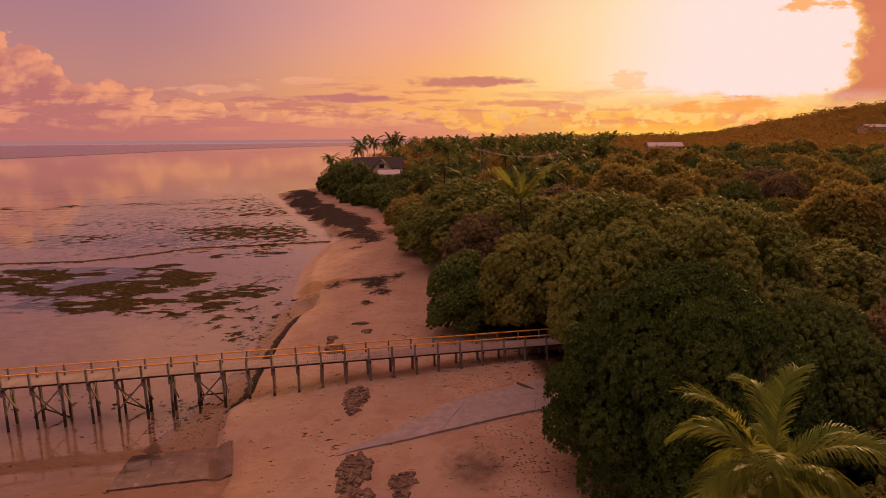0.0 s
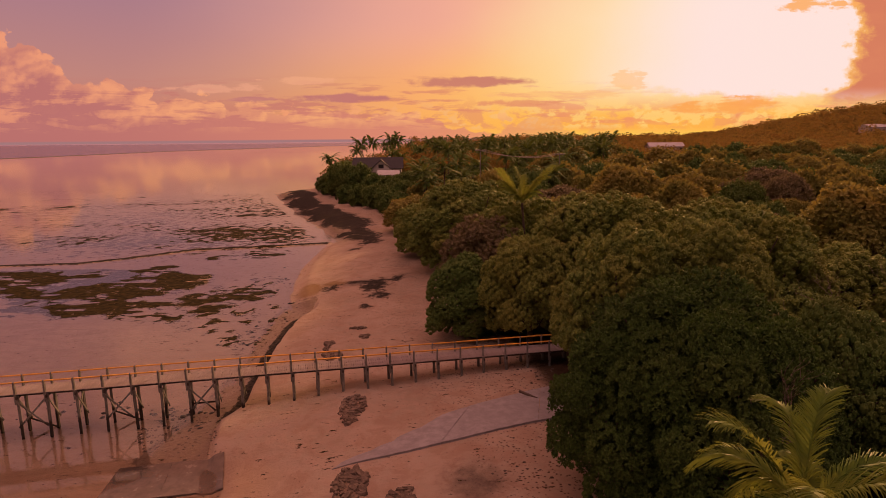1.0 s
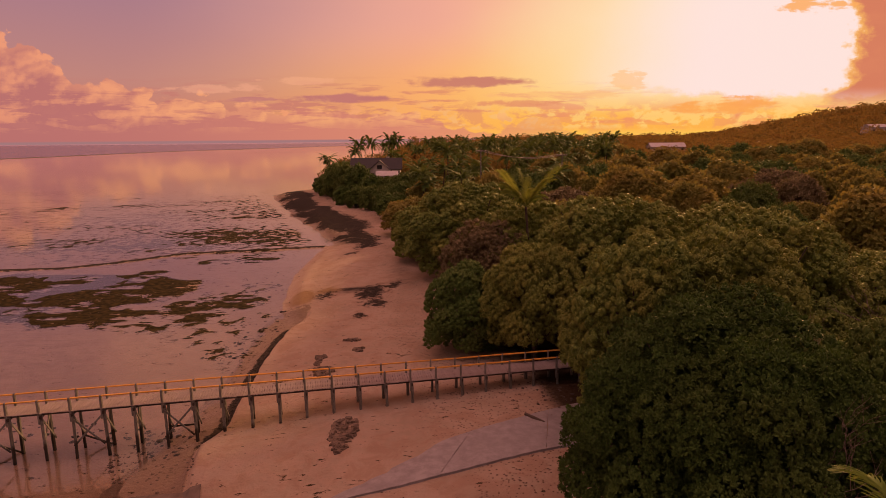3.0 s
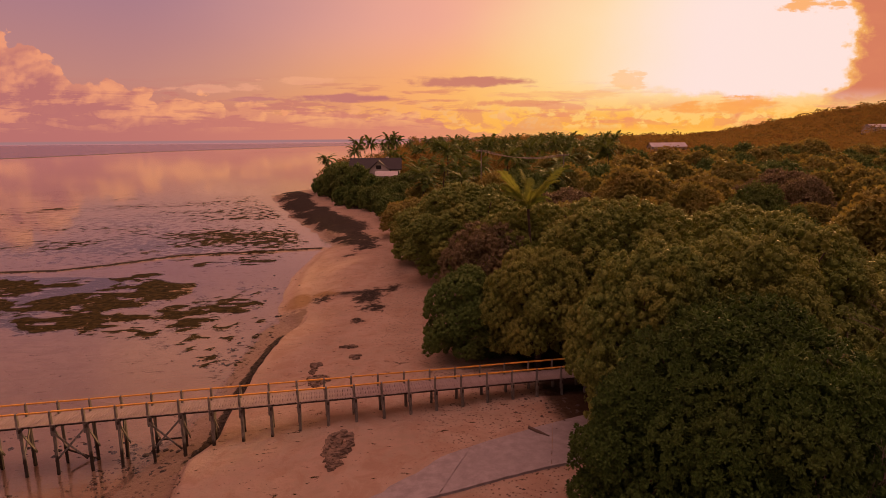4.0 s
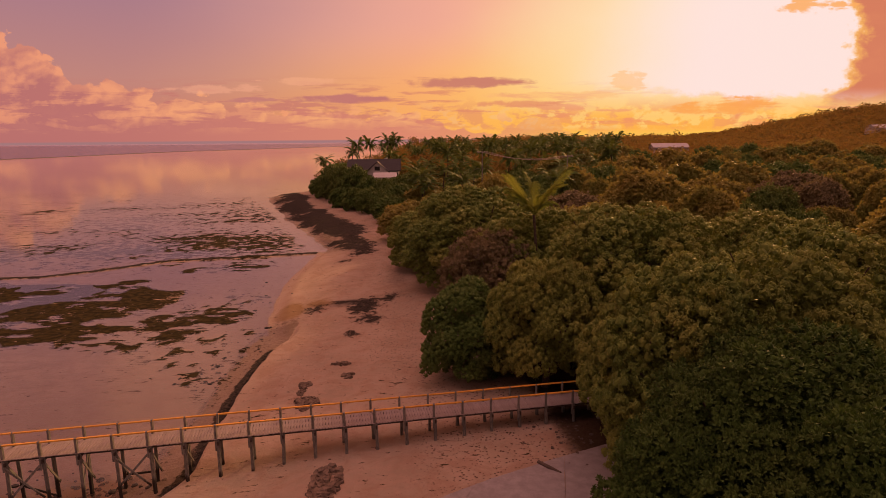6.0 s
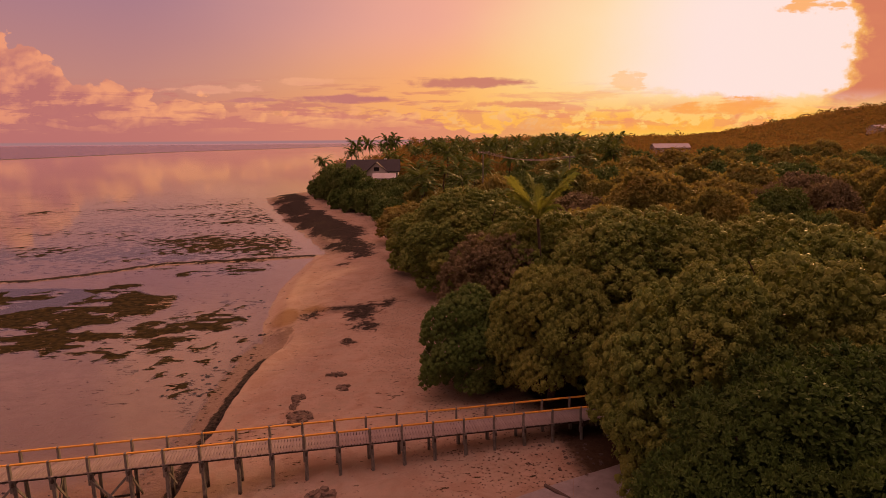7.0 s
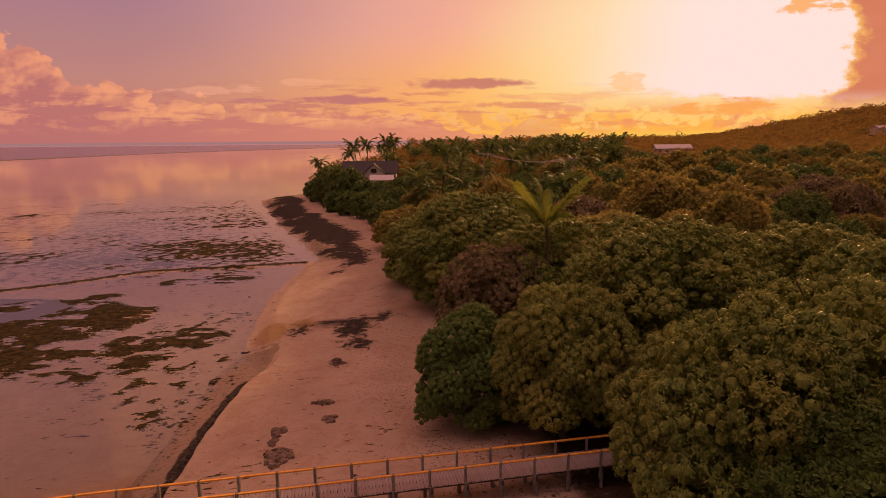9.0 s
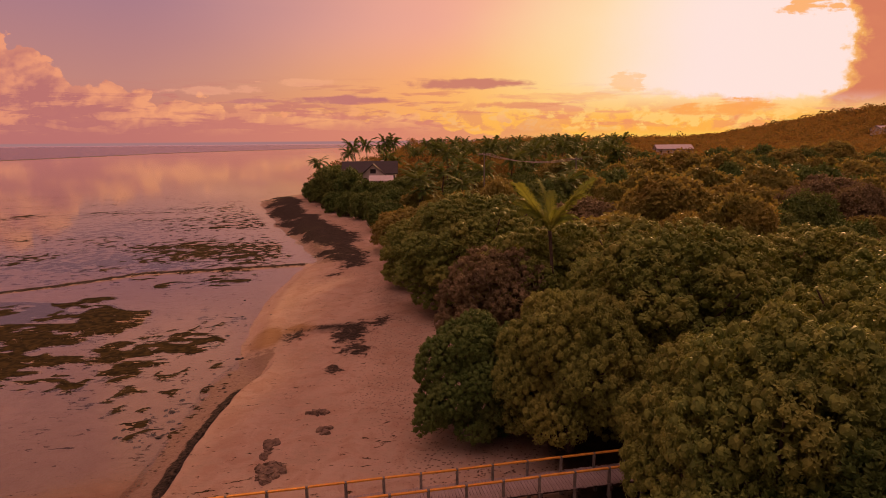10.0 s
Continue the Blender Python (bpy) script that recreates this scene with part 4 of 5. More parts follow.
def trunk_np(seed, height, reach, thick, n_limb=7):
    rnd = random.Random(seed)
    lean = Vector((rnd.uniform(-.06, .06), rnd.uniform(-.06, .06), 0)) * height
    fork = Vector((lean.x * .4, lean.y * .4, height * .34))
    pieces = [tube_np([(0, 0, -.4), (lean.x * .15, lean.y * .15, height * .15), tuple(fork)], [thick * 1.35, thick, thick * .8], 9)]
    for k in range(n_limb):
        a = k * 2.4 + rnd.uniform(-.4, .4)
        out = reach * rnd.uniform(.5, .85)
        e = Vector((out * math.cos(a), out * math.sin(a), height * rnd.uniform(.55, .88)))
        midp = fork.lerp(e, .5) + Vector((rnd.uniform(-.3, .3), rnd.uniform(-.3, .3), -.06 * height))
        start = fork - Vector((0, 0, height * rnd.uniform(0, .12)))
        pieces.append(tube_np([tuple(start), tuple(midp), tuple(e)], [thick * .5, thick * .33, thick * .12], 6))
        for j in range(2):
            e2 = midp + Vector((math.cos(a + j * 1.8 - .9), math.sin(a + j * 1.8 - .9), .8)) * reach * .33
            pieces.append(tube_np([tuple(midp), tuple((midp + e2) / 2 + Vector((0, 0, .1))), tuple(e2)], [thick * .28, thick * .18, thick * .07], 5))
    return join_np(pieces)


HEAD = ((78, 3), (48, 6), (16, 7), (-15, 6))  # rings of a full leaf head
CUP = ((80, 3), (58, 6), (34, 7), (8, 5))
SMALL_HEAD = ((75, 3), (40, 5), (8, 6))
FAR_HEAD = ((70, 3), (30, 6))


def tree_kind(seed, radius, height, foot, mat, label, n_lobes, sizes, spacing, rings, size, length, width, droop, thick=.28, low=-.75, extra=(), lift=.55, jitter=.16):
    """A broadleaf tree: trunk with limbs, and a crown whose foot is at that height."""
    root = thing("broadleaf_tree", label, "tree")
    v, f = trunk_np(seed, height, radius, thick)
    part("trunk", mesh_np("trunk", v, f, M_BARK, True), None, root)
    lobes = lobes_of(seed, radius, height - foot, n_lobes, sizes, low)
    lobes[:, 2] += foot
    if extra:
        lobes = np.concatenate([lobes, np.array(extra)])
    v, f = crown_np(seed, lobes, spacing, rings, size, length, width, droop, lift, jitter)
    part("crown", mesh_np("crown", v, f, mat), None, root)
    return root


def put(kind, x, y, turn=0.0, sx=1.0, sz=1.0, first=False, sy=None):
    """Sets a tree, or a copy of one, on the ground."""
    m = pose(x, y, gz(x, y) - .05, 0, 0, turn)
    ob = kind
    if first:
        kind.matrix_basis = m
    else:
        ob = copy_thing(kind, m)
    ob.matrix_basis = m @ Matrix.Diagonal((sx, sy or sx, sz, 1))
    return ob


# the wood's seaward edge
EDGE_Y = (-60, 15, 24, 29, 33, 40, 48, 52, 55, 75, 90, 97, 127, 142, 200, 224, 240, 300, 600, 900, 1500, 5000)
EDGE_X = (12, 10, 9.5, 8.5, 6.4, 7.4, 7.9, 4, -1.5, -2.7, -7, -9, -11, -19, -42, -50, -45, -36, -50, -45, 80, 950)


def edge(y):
    return float(np.interp(y, EDGE_Y, EDGE_X))


# near trees: big broad-leaved ones, built once and set down in several sizes
BIG = tree_kind(101, 6.6, 12.4, .7, M_SHADE, "large shore tree with dense rosettes of glossy dark green leaves", 22, (.26, .40), .54, CUP, .17, .22, .13, -.05, .34, lift=.8, jitter=.26)
TALL = tree_kind(107, 4.5, 12.4, 1.1, M_LEAF, "tall rounded shore tree with golden green tufts", 22, (.28, .42), .52, HEAD, .215, .155, .09, .85, .3, low=-.6, lift=.75, jitter=.22)
MIDDLE = tree_kind(102, 5.0, 9.4, 1.1, M_LEAF, "spreading shore tree with thick olive green foliage", 20, (.27, .40), .50, HEAD, .21, .15, .088, .85, low=-.6, lift=.75, jitter=.22)
BIG_FAR = tree_kind(105, 6.6, 12.4, .3, M_LEAF, "large spreading tree behind the beach with olive green leaves", 26, (.22, .34), .60, SMALL_HEAD, .255, .19, .12, .85, .34, lift=.75, jitter=.24)
MIDDLE_FAR = tree_kind(106, 5.0, 9.4, .4, M_LEAF, "rounded tree behind the beach with dense foliage", 20, (.26, .40), .58, SMALL_HEAD, .25, .18, .115, .85, lift=.75, jitter=.24)
ROUND = tree_kind(103, 3.2, 7.4, .3, M_LEAF2, "rounded small-leaved tree at the edge of the beach", 17, (.34, .48), .36, SMALL_HEAD, .155, .12, .075, .7, .20, -.8,
                  [(-2.2, -1.7, 2.1, .95, .95, .75), (-2.7, -1.5, 1.3, .6, .6, .55)], .45, .10)
BROWN = tree_kind(104, 4.4, 9.8, .8, M_LEAF3, "sparse brownish tree with bare twigs showing", 18, (.26, .42), .62, SMALL_HEAD, .22, .24, .09, .6, .22, -.5)
for kind, x, y, turn, sx, sz, first in (
        (BIG, 12.6, 27.6, 0, .84, .86, True), (TALL, 11.2, 34.4, 60, .86, .98, True), (TALL, 16.2, 34.4, 250, .92, 1.01, False), (BIG, 12.2, 22.0, 140, .64, .82, False), (BIG_FAR, 14.8, 53.5, 70, 1.12, 1.02, True),
        (BIG_FAR, 22.5, 43.5, 200, .95, 1.0, False), (BIG_FAR, 3.0, 78.0, 300, 1.28, .98, False), (BIG_FAR, 27.5, 58.0, 30, 1.05, .92, False),
        (BIG, 9.1, 25.2, 80, .60, .74, False), (MIDDLE, 12.0, 39.0, 80, .90, 1.02, True), (MIDDLE, 7.0, 47.8, 190, .86, .98, False),
        (MIDDLE_FAR, 8.8, 64.5, 250, 1.25, 1.15, True), (MIDDLE_FAR, -3.6, 88.5, 20, 1.0, .82, False), (MIDDLE_FAR, -5.4, 100.0, 120, .9, .72, False),
        (MIDDLE_FAR, 31.5, 45.0, 310, 1.0, .95, False), (MIDDLE_FAR, 21.5, 32.5, 60, .8, .72, False), (MIDDLE_FAR, 25.5, 24.0, 160, .9, .9, False), (MIDDLE, 12.0, 16.0, 100, .62, .55, False), (MIDDLE_FAR, 13.5, 11.5, 10, .7, .55, False), (MIDDLE_FAR, 19.0, 15.0, 200, .8, .75, False),
        (ROUND, 1.3, 50.0, 0, 1.0, 1.02, True), (ROUND, 18.9, 25.8, 110, .9, 1.32, False), (ROUND, 4.5, 51.5, 200, .8, .9, False),
        (BROWN, 3.6, 60.5, 0, 1.0, .98, True), (BROWN, 18.0, 64.0, 90, 1.0, 1.0, False), (BROWN, 22.5, 27.0, 200, .7, .9, False)):
    put(kind, x, y, turn, sx, sz, first)


# bare twiggy trees
def bare_tree(seed, height, x, y):
    rnd = random.Random(seed)
    pieces = []

    def grow(p, d, length, r, level):
        e = p + d * length
        m = p.lerp(e, .5) + Vector((rnd.uniform(-1, 1), rnd.uniform(-1, 1), 0)) * length * .08
        pieces.append(tube_np([tuple(p), tuple(m), tuple(e)], [r, r * .8, r * .55], 5))
        if level:
            for _ in range(3):
                nd = (d + Vector((rnd.uniform(-.8, .8), rnd.uniform(-.8, .8), rnd.uniform(-.1, .5)))).normalized()
                grow(p.lerp(e, rnd.uniform(.6, 1)), nd, length * rnd.uniform(.55, .75), r * .5, level - 1)
    grow(Vector((0, 0, -.2)), Vector((.05, .02, 1)).normalized(), height * .42, .09, 4)
    v, f = join_np(pieces)
    root = thing("bare_tree", "leafless tree with pale twigs among green shrubs", "tree", pose(x, y, gz(x, y)))
    part("trunk", mesh_np("trunk", v, f, M_TWIG, True), None, root)


bare_tree(7, 10.4, 16.9, 26.3)
bare_tree(8, 11.8, 26.8, 34.0)
bare_tree(9, 9.5, 3.2, 58.0)
bare_tree(10, 10.0, 12.4, 20.6)


# ---- palms ----
def frond_np(length, pairs, leaf_len, rise, fall, rng, cuts=2, width=.05, hang=.42):
    """A feathered palm frond along +x: a curved rib and hanging leaflets."""
    def rib(u):
        return np.array([length * u * (1 - .12 * u), 0, length * (rise * u - fall * u * u)])
    pts = [rib(u) for u in np.linspace(0, 1, 7)]
    pieces = [tube_np([tuple(p) for p in pts], [.035 * (1 - .85 * k / 6) * length / 3 for k in range(7)], 4)]
    vs, fs = [], []
    for k in range(pairs):
        u = .12 + .88 * (k + .5) / pairs
        b = rib(u)
        fwd = rib(min(1, u + .03)) - rib(max(0, u - .03))
        fwd /= np.linalg.norm(fwd)
        up = np.cross(fwd, [0, 1, 0]) * -1
        if up[2] < 0:
            up = -up
        L = leaf_len * (math.sin(math.pi * (.12 + .80 * u)) ** .6) * rng.uniform(.85, 1.1)
        for s in (-1, 1):
            out = fwd * .85 + np.array([0, s, 0]) * .62 + up * rng.uniform(.1, .45)
            out /= np.linalg.norm(out)
            o = len(vs)
            for j in range(cuts + 1):
                w = j / cuts
                c = b + out * L * w - np.array([0, 0, 1]) * L * hang * w * w + rng.normal(0, .01, 3)
                half = fwd * width * .5 * (1.0 - .85 * w) + fwd * .004
                vs += [c - half, c + half]
            for j in range(cuts):
                a = o + 2 * j
                fs.append((a, a + 1, a + 3, a + 2))
    pieces.append((np.array(vs), np.array(fs)))
    return join_np(pieces)


def palm_kind(seed, height, n, length, pairs, leaf_len, label, split, lean=.6, width=.05, cuts=2, perk=0.0):
    rng = np.random.RandomState(seed)
    root = thing("coconut_palm", label, "palm tree")
    pts = [(lean * (k / 6) ** 2, 0, -.3 + (height + .3) * k / 6) for k in range(7)]
    v, f = tube_np(pts, [.21, .16, .14, .13, .125, .12, .13], 8)
    part("trunk", mesh_np("trunk", v, f, M_BARK, True), None, root)
    top = Vector((lean, 0, height))
    all_pieces = []
    for k in range(n):
        a = k * 137.5 + rng.uniform(-12, 12)
        age = k / (n - 1)
        v, f = frond_np(length * rng.uniform(.85, 1.1) * (.75 + .25 * math.sin(math.pi * min(1, age + .25))), pairs, leaf_len,
                        1.75 - (1.45 - perk) * age + rng.uniform(-.1, .1) + perk * .3, .85 + .25 * age - perk * .25, rng, cuts, width, (.3 + .6 * age) if split else .5)
        m = Matrix.Translation(top) @ pose(0, 0, 0, rng.uniform(-25, 25), 0, a)
        if split:
            part("frond", mesh_np("frond", v, f, M_PALM), None, root, "", m)
        else:
            r = np.array(m.to_3x3())
            all_pieces.append((v @ r.T + np.array(top), f))
    if not split:
        v, f = join_np(all_pieces)
        part("crown", mesh_np("crown", v, f, M_PALM if pairs > 40 else M_FROND), None, root)
    else:
        for k in range(5):
            bm = bmesh.new()
            bmesh.ops.create_icosphere(bm, subdivisions=2, radius=.13)
            for vert in bm.verts:
                vert.co.z *= 1.2
            part("coconut", bm, M_NUT, root, "", Matrix.Translation(top + Vector((.22 * math.cos(k * 1.3), .22 * math.sin(k * 1.3), -.16))))
    return root


NEAR_PALM = palm_kind(21, 9.3, 16, 2.8, 66, .95, "young coconut palm with yellow-green fronds catching the sun", True, .4, .062, 3)
NEAR_PALM.matrix_basis = pose(8.0, 10.5, gz(8.0, 10.5), 0, 0, 40)
MID_PALM = palm_kind(22, 11.0, 18, 3.2, 44, .85, "coconut palm rising above the broad-leaved trees", False, .6, .10, perk=.8)
MID_PALM.matrix_basis = pose(8.2, 60.3, gz(8.2, 60.3), 0, 0, 200)
FAR_PALM = palm_kind(23, 13.2, 21, 3.6, 15, 1.05, "tall coconut palm of the grove along the shore", False, 1.2, .36, 1)
FAR_PALM2 = palm_kind(24, 11.6, 20, 3.5, 14, 1.05, "coconut palm with drooping fronds in the grove", False, -.8, .36, 1)
FAR_PALM.matrix_basis = pose(-25.5, 238, gz(-25.5, 238) + .5)
FAR_PALM.matrix_basis = FAR_PALM.matrix_basis @ Matrix.Diagonal((1.1, 1.1, 1.22, 1))
FAR_PALM2.matrix_basis = pose(-21.5, 240, gz(-21.5, 240), 0, 0, 100) @ Matrix.Diagonal((1.1, 1.1, 1.4, 1))
prnd = random.Random(5)
palm_spots = [(-33, 228, 1.15), (-30, 236, 1.2), (-36, 222, 1.0), (-40.5, 203, .82), (-37.5, 200, .78), (-9.8, 163, .78), (-6.5, 146, .66), (-9, 160, .78), (-5, 172, .92), (1, 160, .9), (5, 150, .86), (-7, 134, .6), (3, 172, 1.0),
              (-5, 135, .75), (2, 125, .72), (-2, 150, .8), (8, 140, .85), (22, 128, .85), (27, 150, .95), (19, 118, .78), (33, 170, 1.0), (15, 165, .95)]
for _ in range(85):
    y = prnd.uniform(165, 420)
    x = prnd.uniform(-.10 * y - 4, .27 * y)
    palm_spots.append((x, y, prnd.uniform(.92, 1.2) + .0004 * (y - 250)))
for _ in range(70):
    y = prnd.uniform(235, 430)
    x = prnd.uniform(-.03 * y, .26 * y)
    palm_spots.append((x, y, prnd.uniform(.95, 1.2) + .0004 * (y - 250)))
for x, y, s in palm_spots:
    if x < edge(y) + 2 or (-36 < x < -12 and 176 < y < 205) or (abs(x / y + .12) < .03 and y < 180 and s > .75):
        continue
    k = copy_thing(prnd.choice((FAR_PALM, FAR_PALM2)), Matrix())
    k.matrix_basis = pose(x, y, gz(x, y), prnd.uniform(-4, 4), prnd.uniform(-4, 4), prnd.uniform(0, 360)) @ Matrix.Diagonal((1.1, 1.1, s, 1))
    tagged(k, group="coconut grove")

# ---- mid-distance wood ----
WOOD_A = tree_kind(111, 4.8, 9.6, .4, M_WOOD, "broad-leaved tree of the coastal wood", 19, (.25, .40), .74, FAR_HEAD, .30, .46, .30, .6, .25, -.6)
WOOD_B = tree_kind(112, 4.6, 8.6, .4, M_LEAF2, "dense green tree of the coastal wood", 18, (.26, .40), .70, FAR_HEAD, .28, .42, .28, .6, .22, -.6)
WOOD_C = tree_kind(113, 5.0, 9.0, .6, M_LEAF3, "brownish tree of the coastal wood", 17, (.25, .42), .74, FAR_HEAD, .30, .44, .26, .6, .24, -.6)
FAR_A = tree_kind(114, 5.2, 9.8, .2, M_WOOD, "distant broad-leaved tree of the coastal wood", 17, (.26, .42), 1.15, FAR_HEAD, .50, .62, .44, .6, .25, -.5)
FAR_B = tree_kind(115, 5.0, 9.0, .2, M_LEAF2, "distant green tree of the coastal wood", 16, (.26, .42), 1.15, FAR_HEAD, .50, .60, .42, .6, .25, -.5)
SHRUB = tree_kind(116, 4.6, 8.6, .1, M_LEAF2, "dense dark shrub tree at the edge of the headland beach", 20, (.24, .38), .95, FAR_HEAD, .41, .52, .34, .5, .22, -.8)
taken = [(13.2, 29.2, 6), (15.5, 21.2, 5), (14.8, 53.5, 7), (22.5, 43.5, 6), (3, 78, 7.5), (27.5, 58, 6.5), (8.8, 64.5, 5.5), (-3.6, 88.5, 4.5), (-5.4, 100, 4),
         (31.5, 45, 5), (3.6, 60.5, 4), (18, 64, 4.5), (7.4, 60.3, 2), (-24, 190, 9), (-21, 180, 5)]
used = set()
HIDERS = [(-44.5, 205, .7, .62), (-40, 195, .85, .80), (-36, 187, .9, 1.16), (-31.5, 180, .9, 1.20), (-27, 174.5, .9, 1.22), (-22, 169, .85, .90), (-17.5, 166, .8, .84),
          (-30.5, 168, .6, .6), (-25, 160, .7, .66), (-20, 153, .75, .70), (-13, 160, .9, .95), (-15.5, 145, .7, .72)]
taken += [(x, y, 3.6 * k) for x, y, k, _ in HIDERS]
wrnd = random.Random(77)
tries = 0
while tries < 9000:
    tries += 1
    y = 40 + 178 * math.sqrt(wrnd.random())
    x = wrnd.uniform(edge(y) + 2.5, .86 * y + 14)
    if y < 66 and x < 33:
        continue
    s = wrnd.uniform(.68, 1.42)
    r = 4.3 * s
    if any((x - a) ** 2 + (y - b) ** 2 < ((r + c) * .90) ** 2 for a, b, c in taken):
        continue
    taken.append((x, y, r))
    low = min(1.0, .45 + (x - edge(y)) / 22) if y > 95 else 1.0
    if abs(x / y + .12) < .04 and y > 110:
        low = min(low, .75)
    if -.10 < x / y < .09 and y > 118:
        low = min(low, .66)
    kinds = (WOOD_A, WOOD_B, WOOD_A, WOOD_C) if y < 112 else (FAR_A, FAR_B)
    kind = wrnd.choice(kinds)
    first = kind.name not in used
    used.add(kind.name)
    ob = put(kind, x, y, wrnd.uniform(0, 360), s, wrnd.uniform(.85, 1.2) * (.75 + .3 * s) * low, first)
    tagged(ob, group="coastal wood")
for k, (x, y, sx, sz) in enumerate(HIDERS):
    tagged(put(SHRUB, x, y, x * 40, sx, sz, k == 0), group="coastal wood")


# ---- woods out to the hill ----
def far_woods():
    rng = np.random.RandomState(31)
    pos, ax, size = [], [], []
    y = 208.0
    while y < 1900:
        step = 8.5 + (y - 200) * .012
        x0, x1 = edge(y) + 3, .79 * y + 25
        n = int((x1 - x0) / step)
        if n > 0:
            xs = x0 + (np.arange(n) + rng.uniform(.1, .9, n)) * step
            ysr = y + rng.uniform(-.5, .5, n) * step
            h = rng.uniform(7.5, 12.5, n) if y < 450 else rng.uniform(6.0, 13.0, n) + 7.0 * (rng.uniform(0, 1, n) < .12)
            keep = ~((xs / ysr > .31) & (xs / ysr < .40) & (ysr > 250) & (ysr < 440)) & ~((xs / ysr > .65) & (ysr > 470) & (ysr < 556)) & ~((xs > -36) & (xs < -10) & (ysr < 214))
            for cx, cy, ch in zip(xs[keep], ysr[keep], h[keep]):
                m = 110 if y < 420 else 46
                d = rng.normal(size=(m, 3))
                d /= np.linalg.norm(d, axis=1, keepdims=True)
                d[:, 2] = np.abs(d[:, 2]) * 1.0 - .1
                lump = 1 + .22 * np.sin(d[:, :1] * 5 + cx) * np.cos(d[:, 1:2] * 5 + cy)
                r = step * .66
                g = gz(cx, cy)
                pos.append(np.array([cx, cy, g + ch * .5]) + d * np.array([r, r, ch * .5]) * lump)
                ax.append(d + np.array([0, 0, .5]) + rng.normal(0, .3, d.shape))
                size.append(np.full(m, step * (.095 if y < 420 else .15)))
        y += step * .85
    pos, ax, size = np.concatenate(pos), np.concatenate(ax), np.concatenate(size)
    vs = []
    for s in np.unique(size):
        k = size == s
        v, _ = leaf_quads(pos[k], ax[k], 2, float(s) * 1.15, float(s) * .85, rng)
        vs.append(v)
    v = np.concatenate(vs)
    tagged(new("far_woods", mesh_np("far_woods", v, np.arange(len(v)).reshape(-1, 4), M_WOODS)), "distant dense tropical woods over the rising land", "woods", kind="stuff")


far_woods()


# ---- houses ----
def gable_roof(lx, ly, h, over, thick):
    """A gabled roof along x with its eaves at z 0."""
    bm = bmesh.new()
    x, y = lx / 2 + over, ly / 2 + over
    rows = [(-y, -h * over / (ly / 2)), (0, h), (y, -h * over / (ly / 2))]
    vs = [[bm.verts.new((sx * x, yy, zz + t)) for yy, zz in rows] for sx in (-1, 1) for t in (0, thick)]
    a0, a1, b0, b1 = vs
    for k in range(2):
        bm.faces.new((a1[k], b1[k], b1[k + 1], a1[k + 1]))
        bm.faces.new((a0[k], a0[k + 1], b0[k + 1], b0[k]))
        bm.faces.new((a0[k], a1[k], a1[k + 1], a0[k + 1]))
        bm.faces.new((b0[k], b0[k + 1], b1[k + 1], b1[k]))
    bm.faces.new((a0[0], b0[0], b1[0], a1[0]))
    bm.faces.new((a0[2], a1[2], b1[2], b0[2]))
    return bm


def gable_body(lx, ly, wall, h):
    bm = bmesh.new()
    ends = []
    for sx in (-1, 1):
        x = sx * lx / 2
        ends.append([bm.verts.new(p) for p in ((x, -ly / 2, 0), (x, ly / 2, 0), (x, ly / 2, wall), (x, 0, wall + h), (x, -ly / 2, wall))])
    bm.faces.new(ends[0][::-1])
    bm.faces.new(ends[1])
    for k in range(5):
        bm.faces.new((ends[0][k], ends[0][(k + 1) % 5], ends[1][(k + 1) % 5], ends[1][k]))
    bmesh.ops.recalc_face_normals(bm, faces=bm.faces)
    return bm


def window(parent, x, y, z, w, h, turn=0):
    win = part("window", boxm(w + .16, .10, h + .16, None, .01), M_WALL, parent, "", pose(x, y, z, 0, 0, turn))
    part("pane", boxm(w, .05, h), M_GLASS, win, "dark window glass", pose(0, -.045, 0))


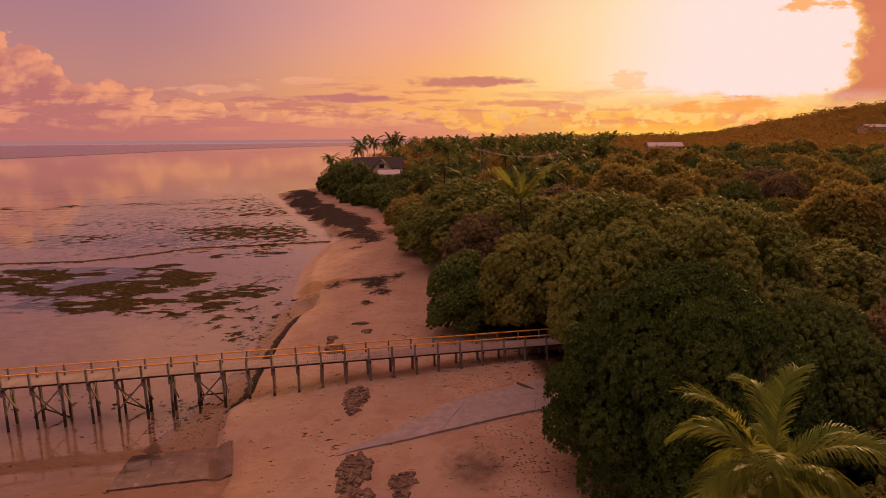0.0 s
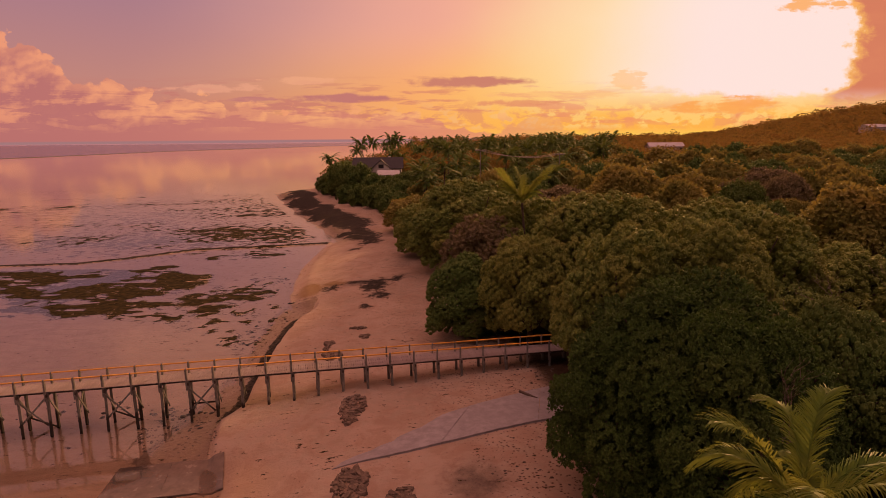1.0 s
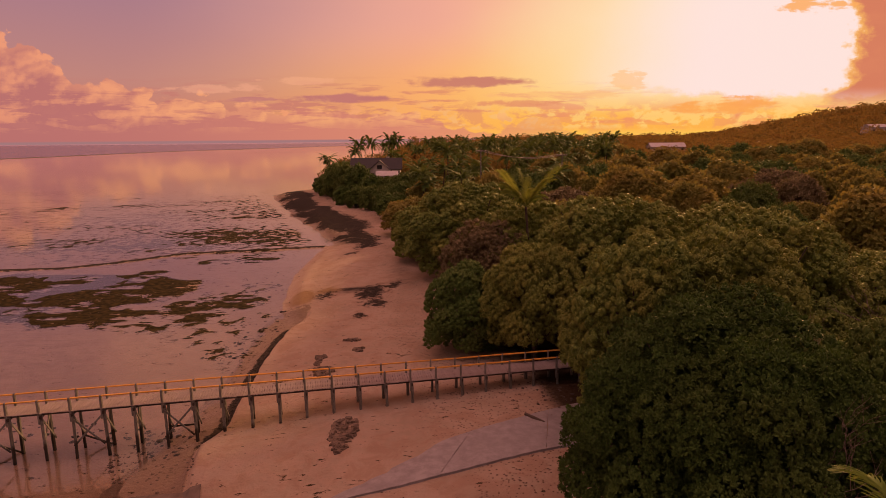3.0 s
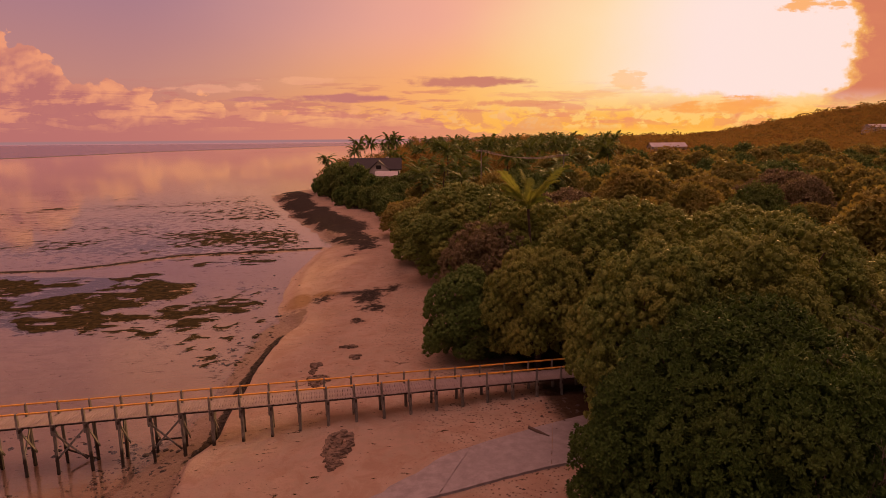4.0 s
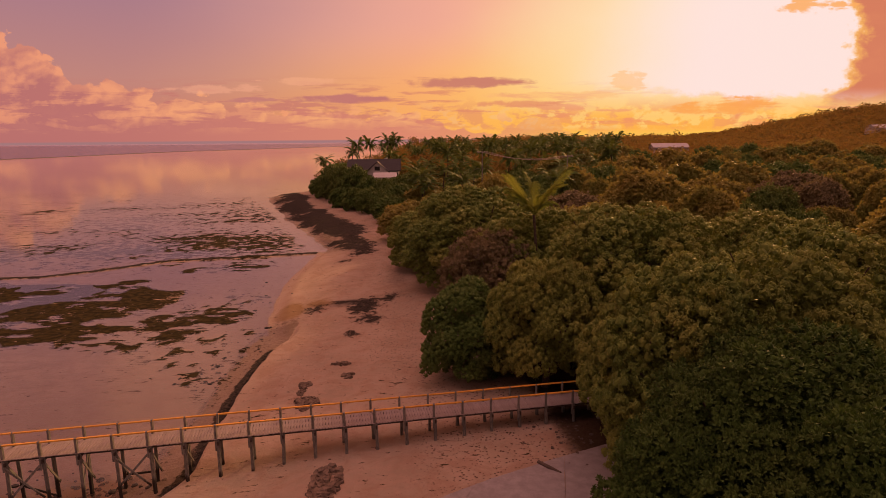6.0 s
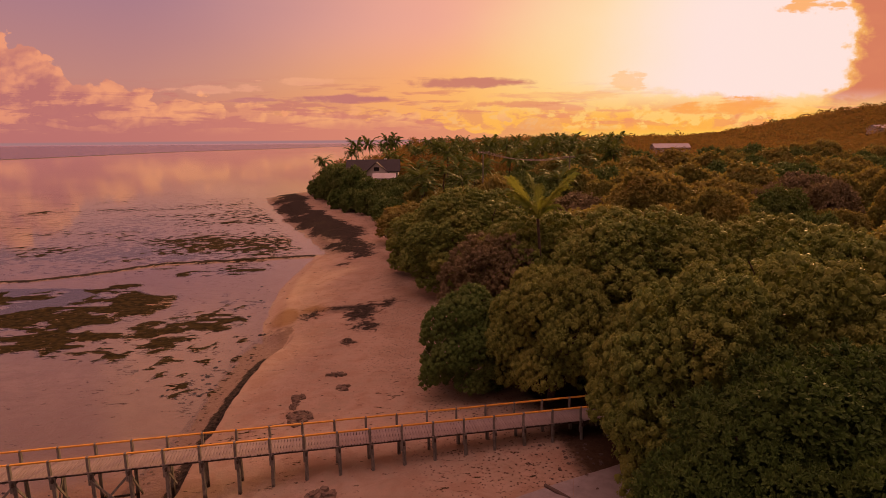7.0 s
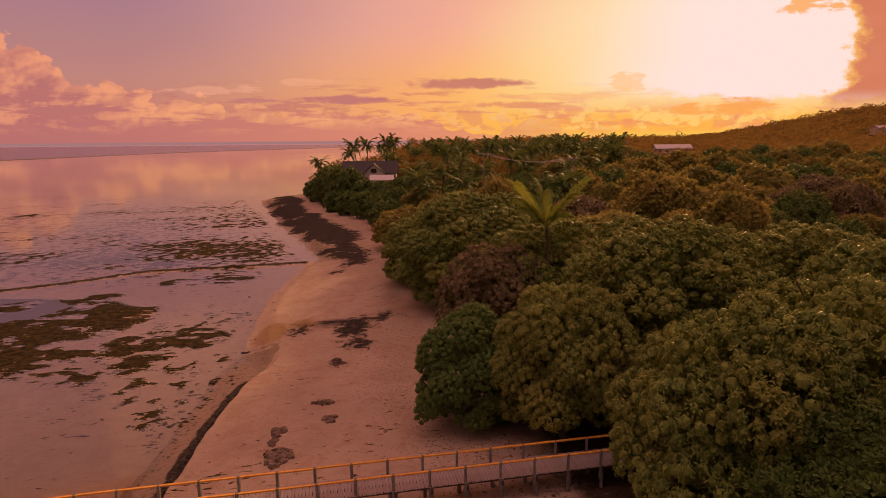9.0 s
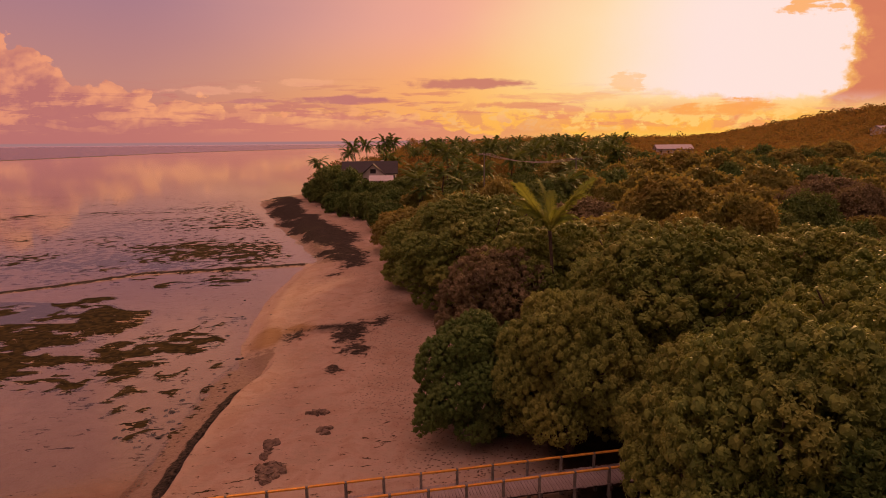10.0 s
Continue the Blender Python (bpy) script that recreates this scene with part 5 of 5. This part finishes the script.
def build_house():
    g = gz(-24, 190)
    root = thing("house", "two-storey pale house with dark gabled roofs among palms", "house", pose(-23.5, 190, g, 0, 0, 4))
    wall = 10.8 - g
    part("wall", gable_body(15.0, 7.5, wall, 2.9), M_WALL, root, "pale painted walls")
    part("roof", gable_roof(15.0, 7.5, 2.9, .6, .22), M_ROOF, root, "dark shingle roof", pose(0, 0, wall))
    m = pose(1.2, -3.6, 0, 0, 0, 90)
    wing = part("wing_wall", gable_body(5.5, 6.0, wall - .4, 2.7), M_WALL, root, "", m)
    part("wing_roof", gable_roof(5.5, 6.4, 2.7, .5, .2), M_ROOF, root, "dark shingle roof", m @ pose(0, 0, wall - .35))
    window(root, 1.2, -6.38, wall + .5, 1.6, 1.2)
    for x in (-1.0, 3.4):
        window(root, x, -6.38, wall - 2.0, 1.1, 1.3)
    for x in (-6.0, -3.6, 5.2, 6.6):
        window(root, x, -3.78, wall - 1.6, 1.2, 1.4)
    part("chimney", boxm(.9, .9, 1.6, None, .03), M_WALL, root, "", pose(3.6, .4, wall + 2.6))
    g2 = gz(-19, 178)
    shed = thing("veranda", "veranda with a white sheet-metal roof in front of the house", "building", pose(-19.2, 180.5, g2, 0, 0, 6))
    part("roof", gable_roof(6.0, 5.5, 1.1, .4, .12), M_TIN, shed, "white sheet-metal roof", pose(0, 0, 9.1 - g2))
    for x in (-2.8, 0, 2.8):
        for y in (-2.5, 2.5):
            part("post", boxm(.16, .16, 9.1 - g2, pose(0, 0, (9.1 - g2) / 2), .01), M_WALL, shed, "", pose(x, y, 0))


build_house()


def long_building(name, label, x, y, z, lx, ly, wall, turn):
    root = thing(name, label, "building", pose(x, y, z, 0, 0, turn))
    part("wall", gable_body(lx, ly, wall, 2.6), M_WALL, root)
    part("roof", gable_roof(lx, ly, 2.6, .5, .2), M_TIN, root, "white sheet-metal roof", pose(0, 0, wall + .05))
    for k in range(5):
        window(root, -lx * .4 + k * lx * .2, -ly / 2 - .03, wall * .55, 1.6, 1.3)


long_building("long_shed", "long low building with a white metal roof in the woods", 154, 432, 8.6, 24, 12, 4.2, -3)
long_building("hill_house", "white building standing on the wooded hillside", 392, 555, gz(392, 555) + 1.0, 30, 12, 5.5, 8)


# ---- poles and wires ----
def utility_pole(x, y, h):
    g = gz(x, y)
    root = thing("utility_pole", "weathered timber utility pole with a cross-arm", "utility pole", pose(x, y, g, 0, 0, 8), "power line")
    v, f = tube_np([(0, 0, -.5), (0, 0, h * .5), (0, 0, h)], [.16, .14, .11], 8)
    part("pole", mesh_np("pole", v, f, M_POST, True), None, root)
    part("cross_arm", boxm(2.2, .12, .14, None, .01), M_POST, root, "", pose(0, 0, h - .5))
    for k in (-1.0, -.4, .4, 1.0):
        bm = bmesh.new()
        bmesh.ops.create_cone(bm, cap_ends=True, segments=8, radius1=.06, radius2=.04, depth=.2)
        part("insulator", bm, M_WALL, root, "", pose(k, 0, h - .33))
    return Vector((x, y, g + h - .25))


heads = [utility_pole(6.5, 128, 15.6), utility_pole(23.5, 127, 14.6)]
wire_set = thing("power_lines", "sagging power lines strung between poles", "power lines", Matrix.Translation(heads[0]))
for a, b in zip(heads, heads[1:]):
    for k in (-1.0, -.4, .4, 1.0):
        pts = []
        for j in range(13):
            u = j / 12
            p = a.lerp(b, u) + Vector((k * .99, k * .14, -4.4 * (1.1 + .12 * k) * u * (1 - u))) - heads[0]
            pts.append(tuple(p))
        v, f = tube_np(pts, [.028] * 13, 4)
        part("wire", mesh_np("wire", v, f, M_WIRE, True), None, wire_set)
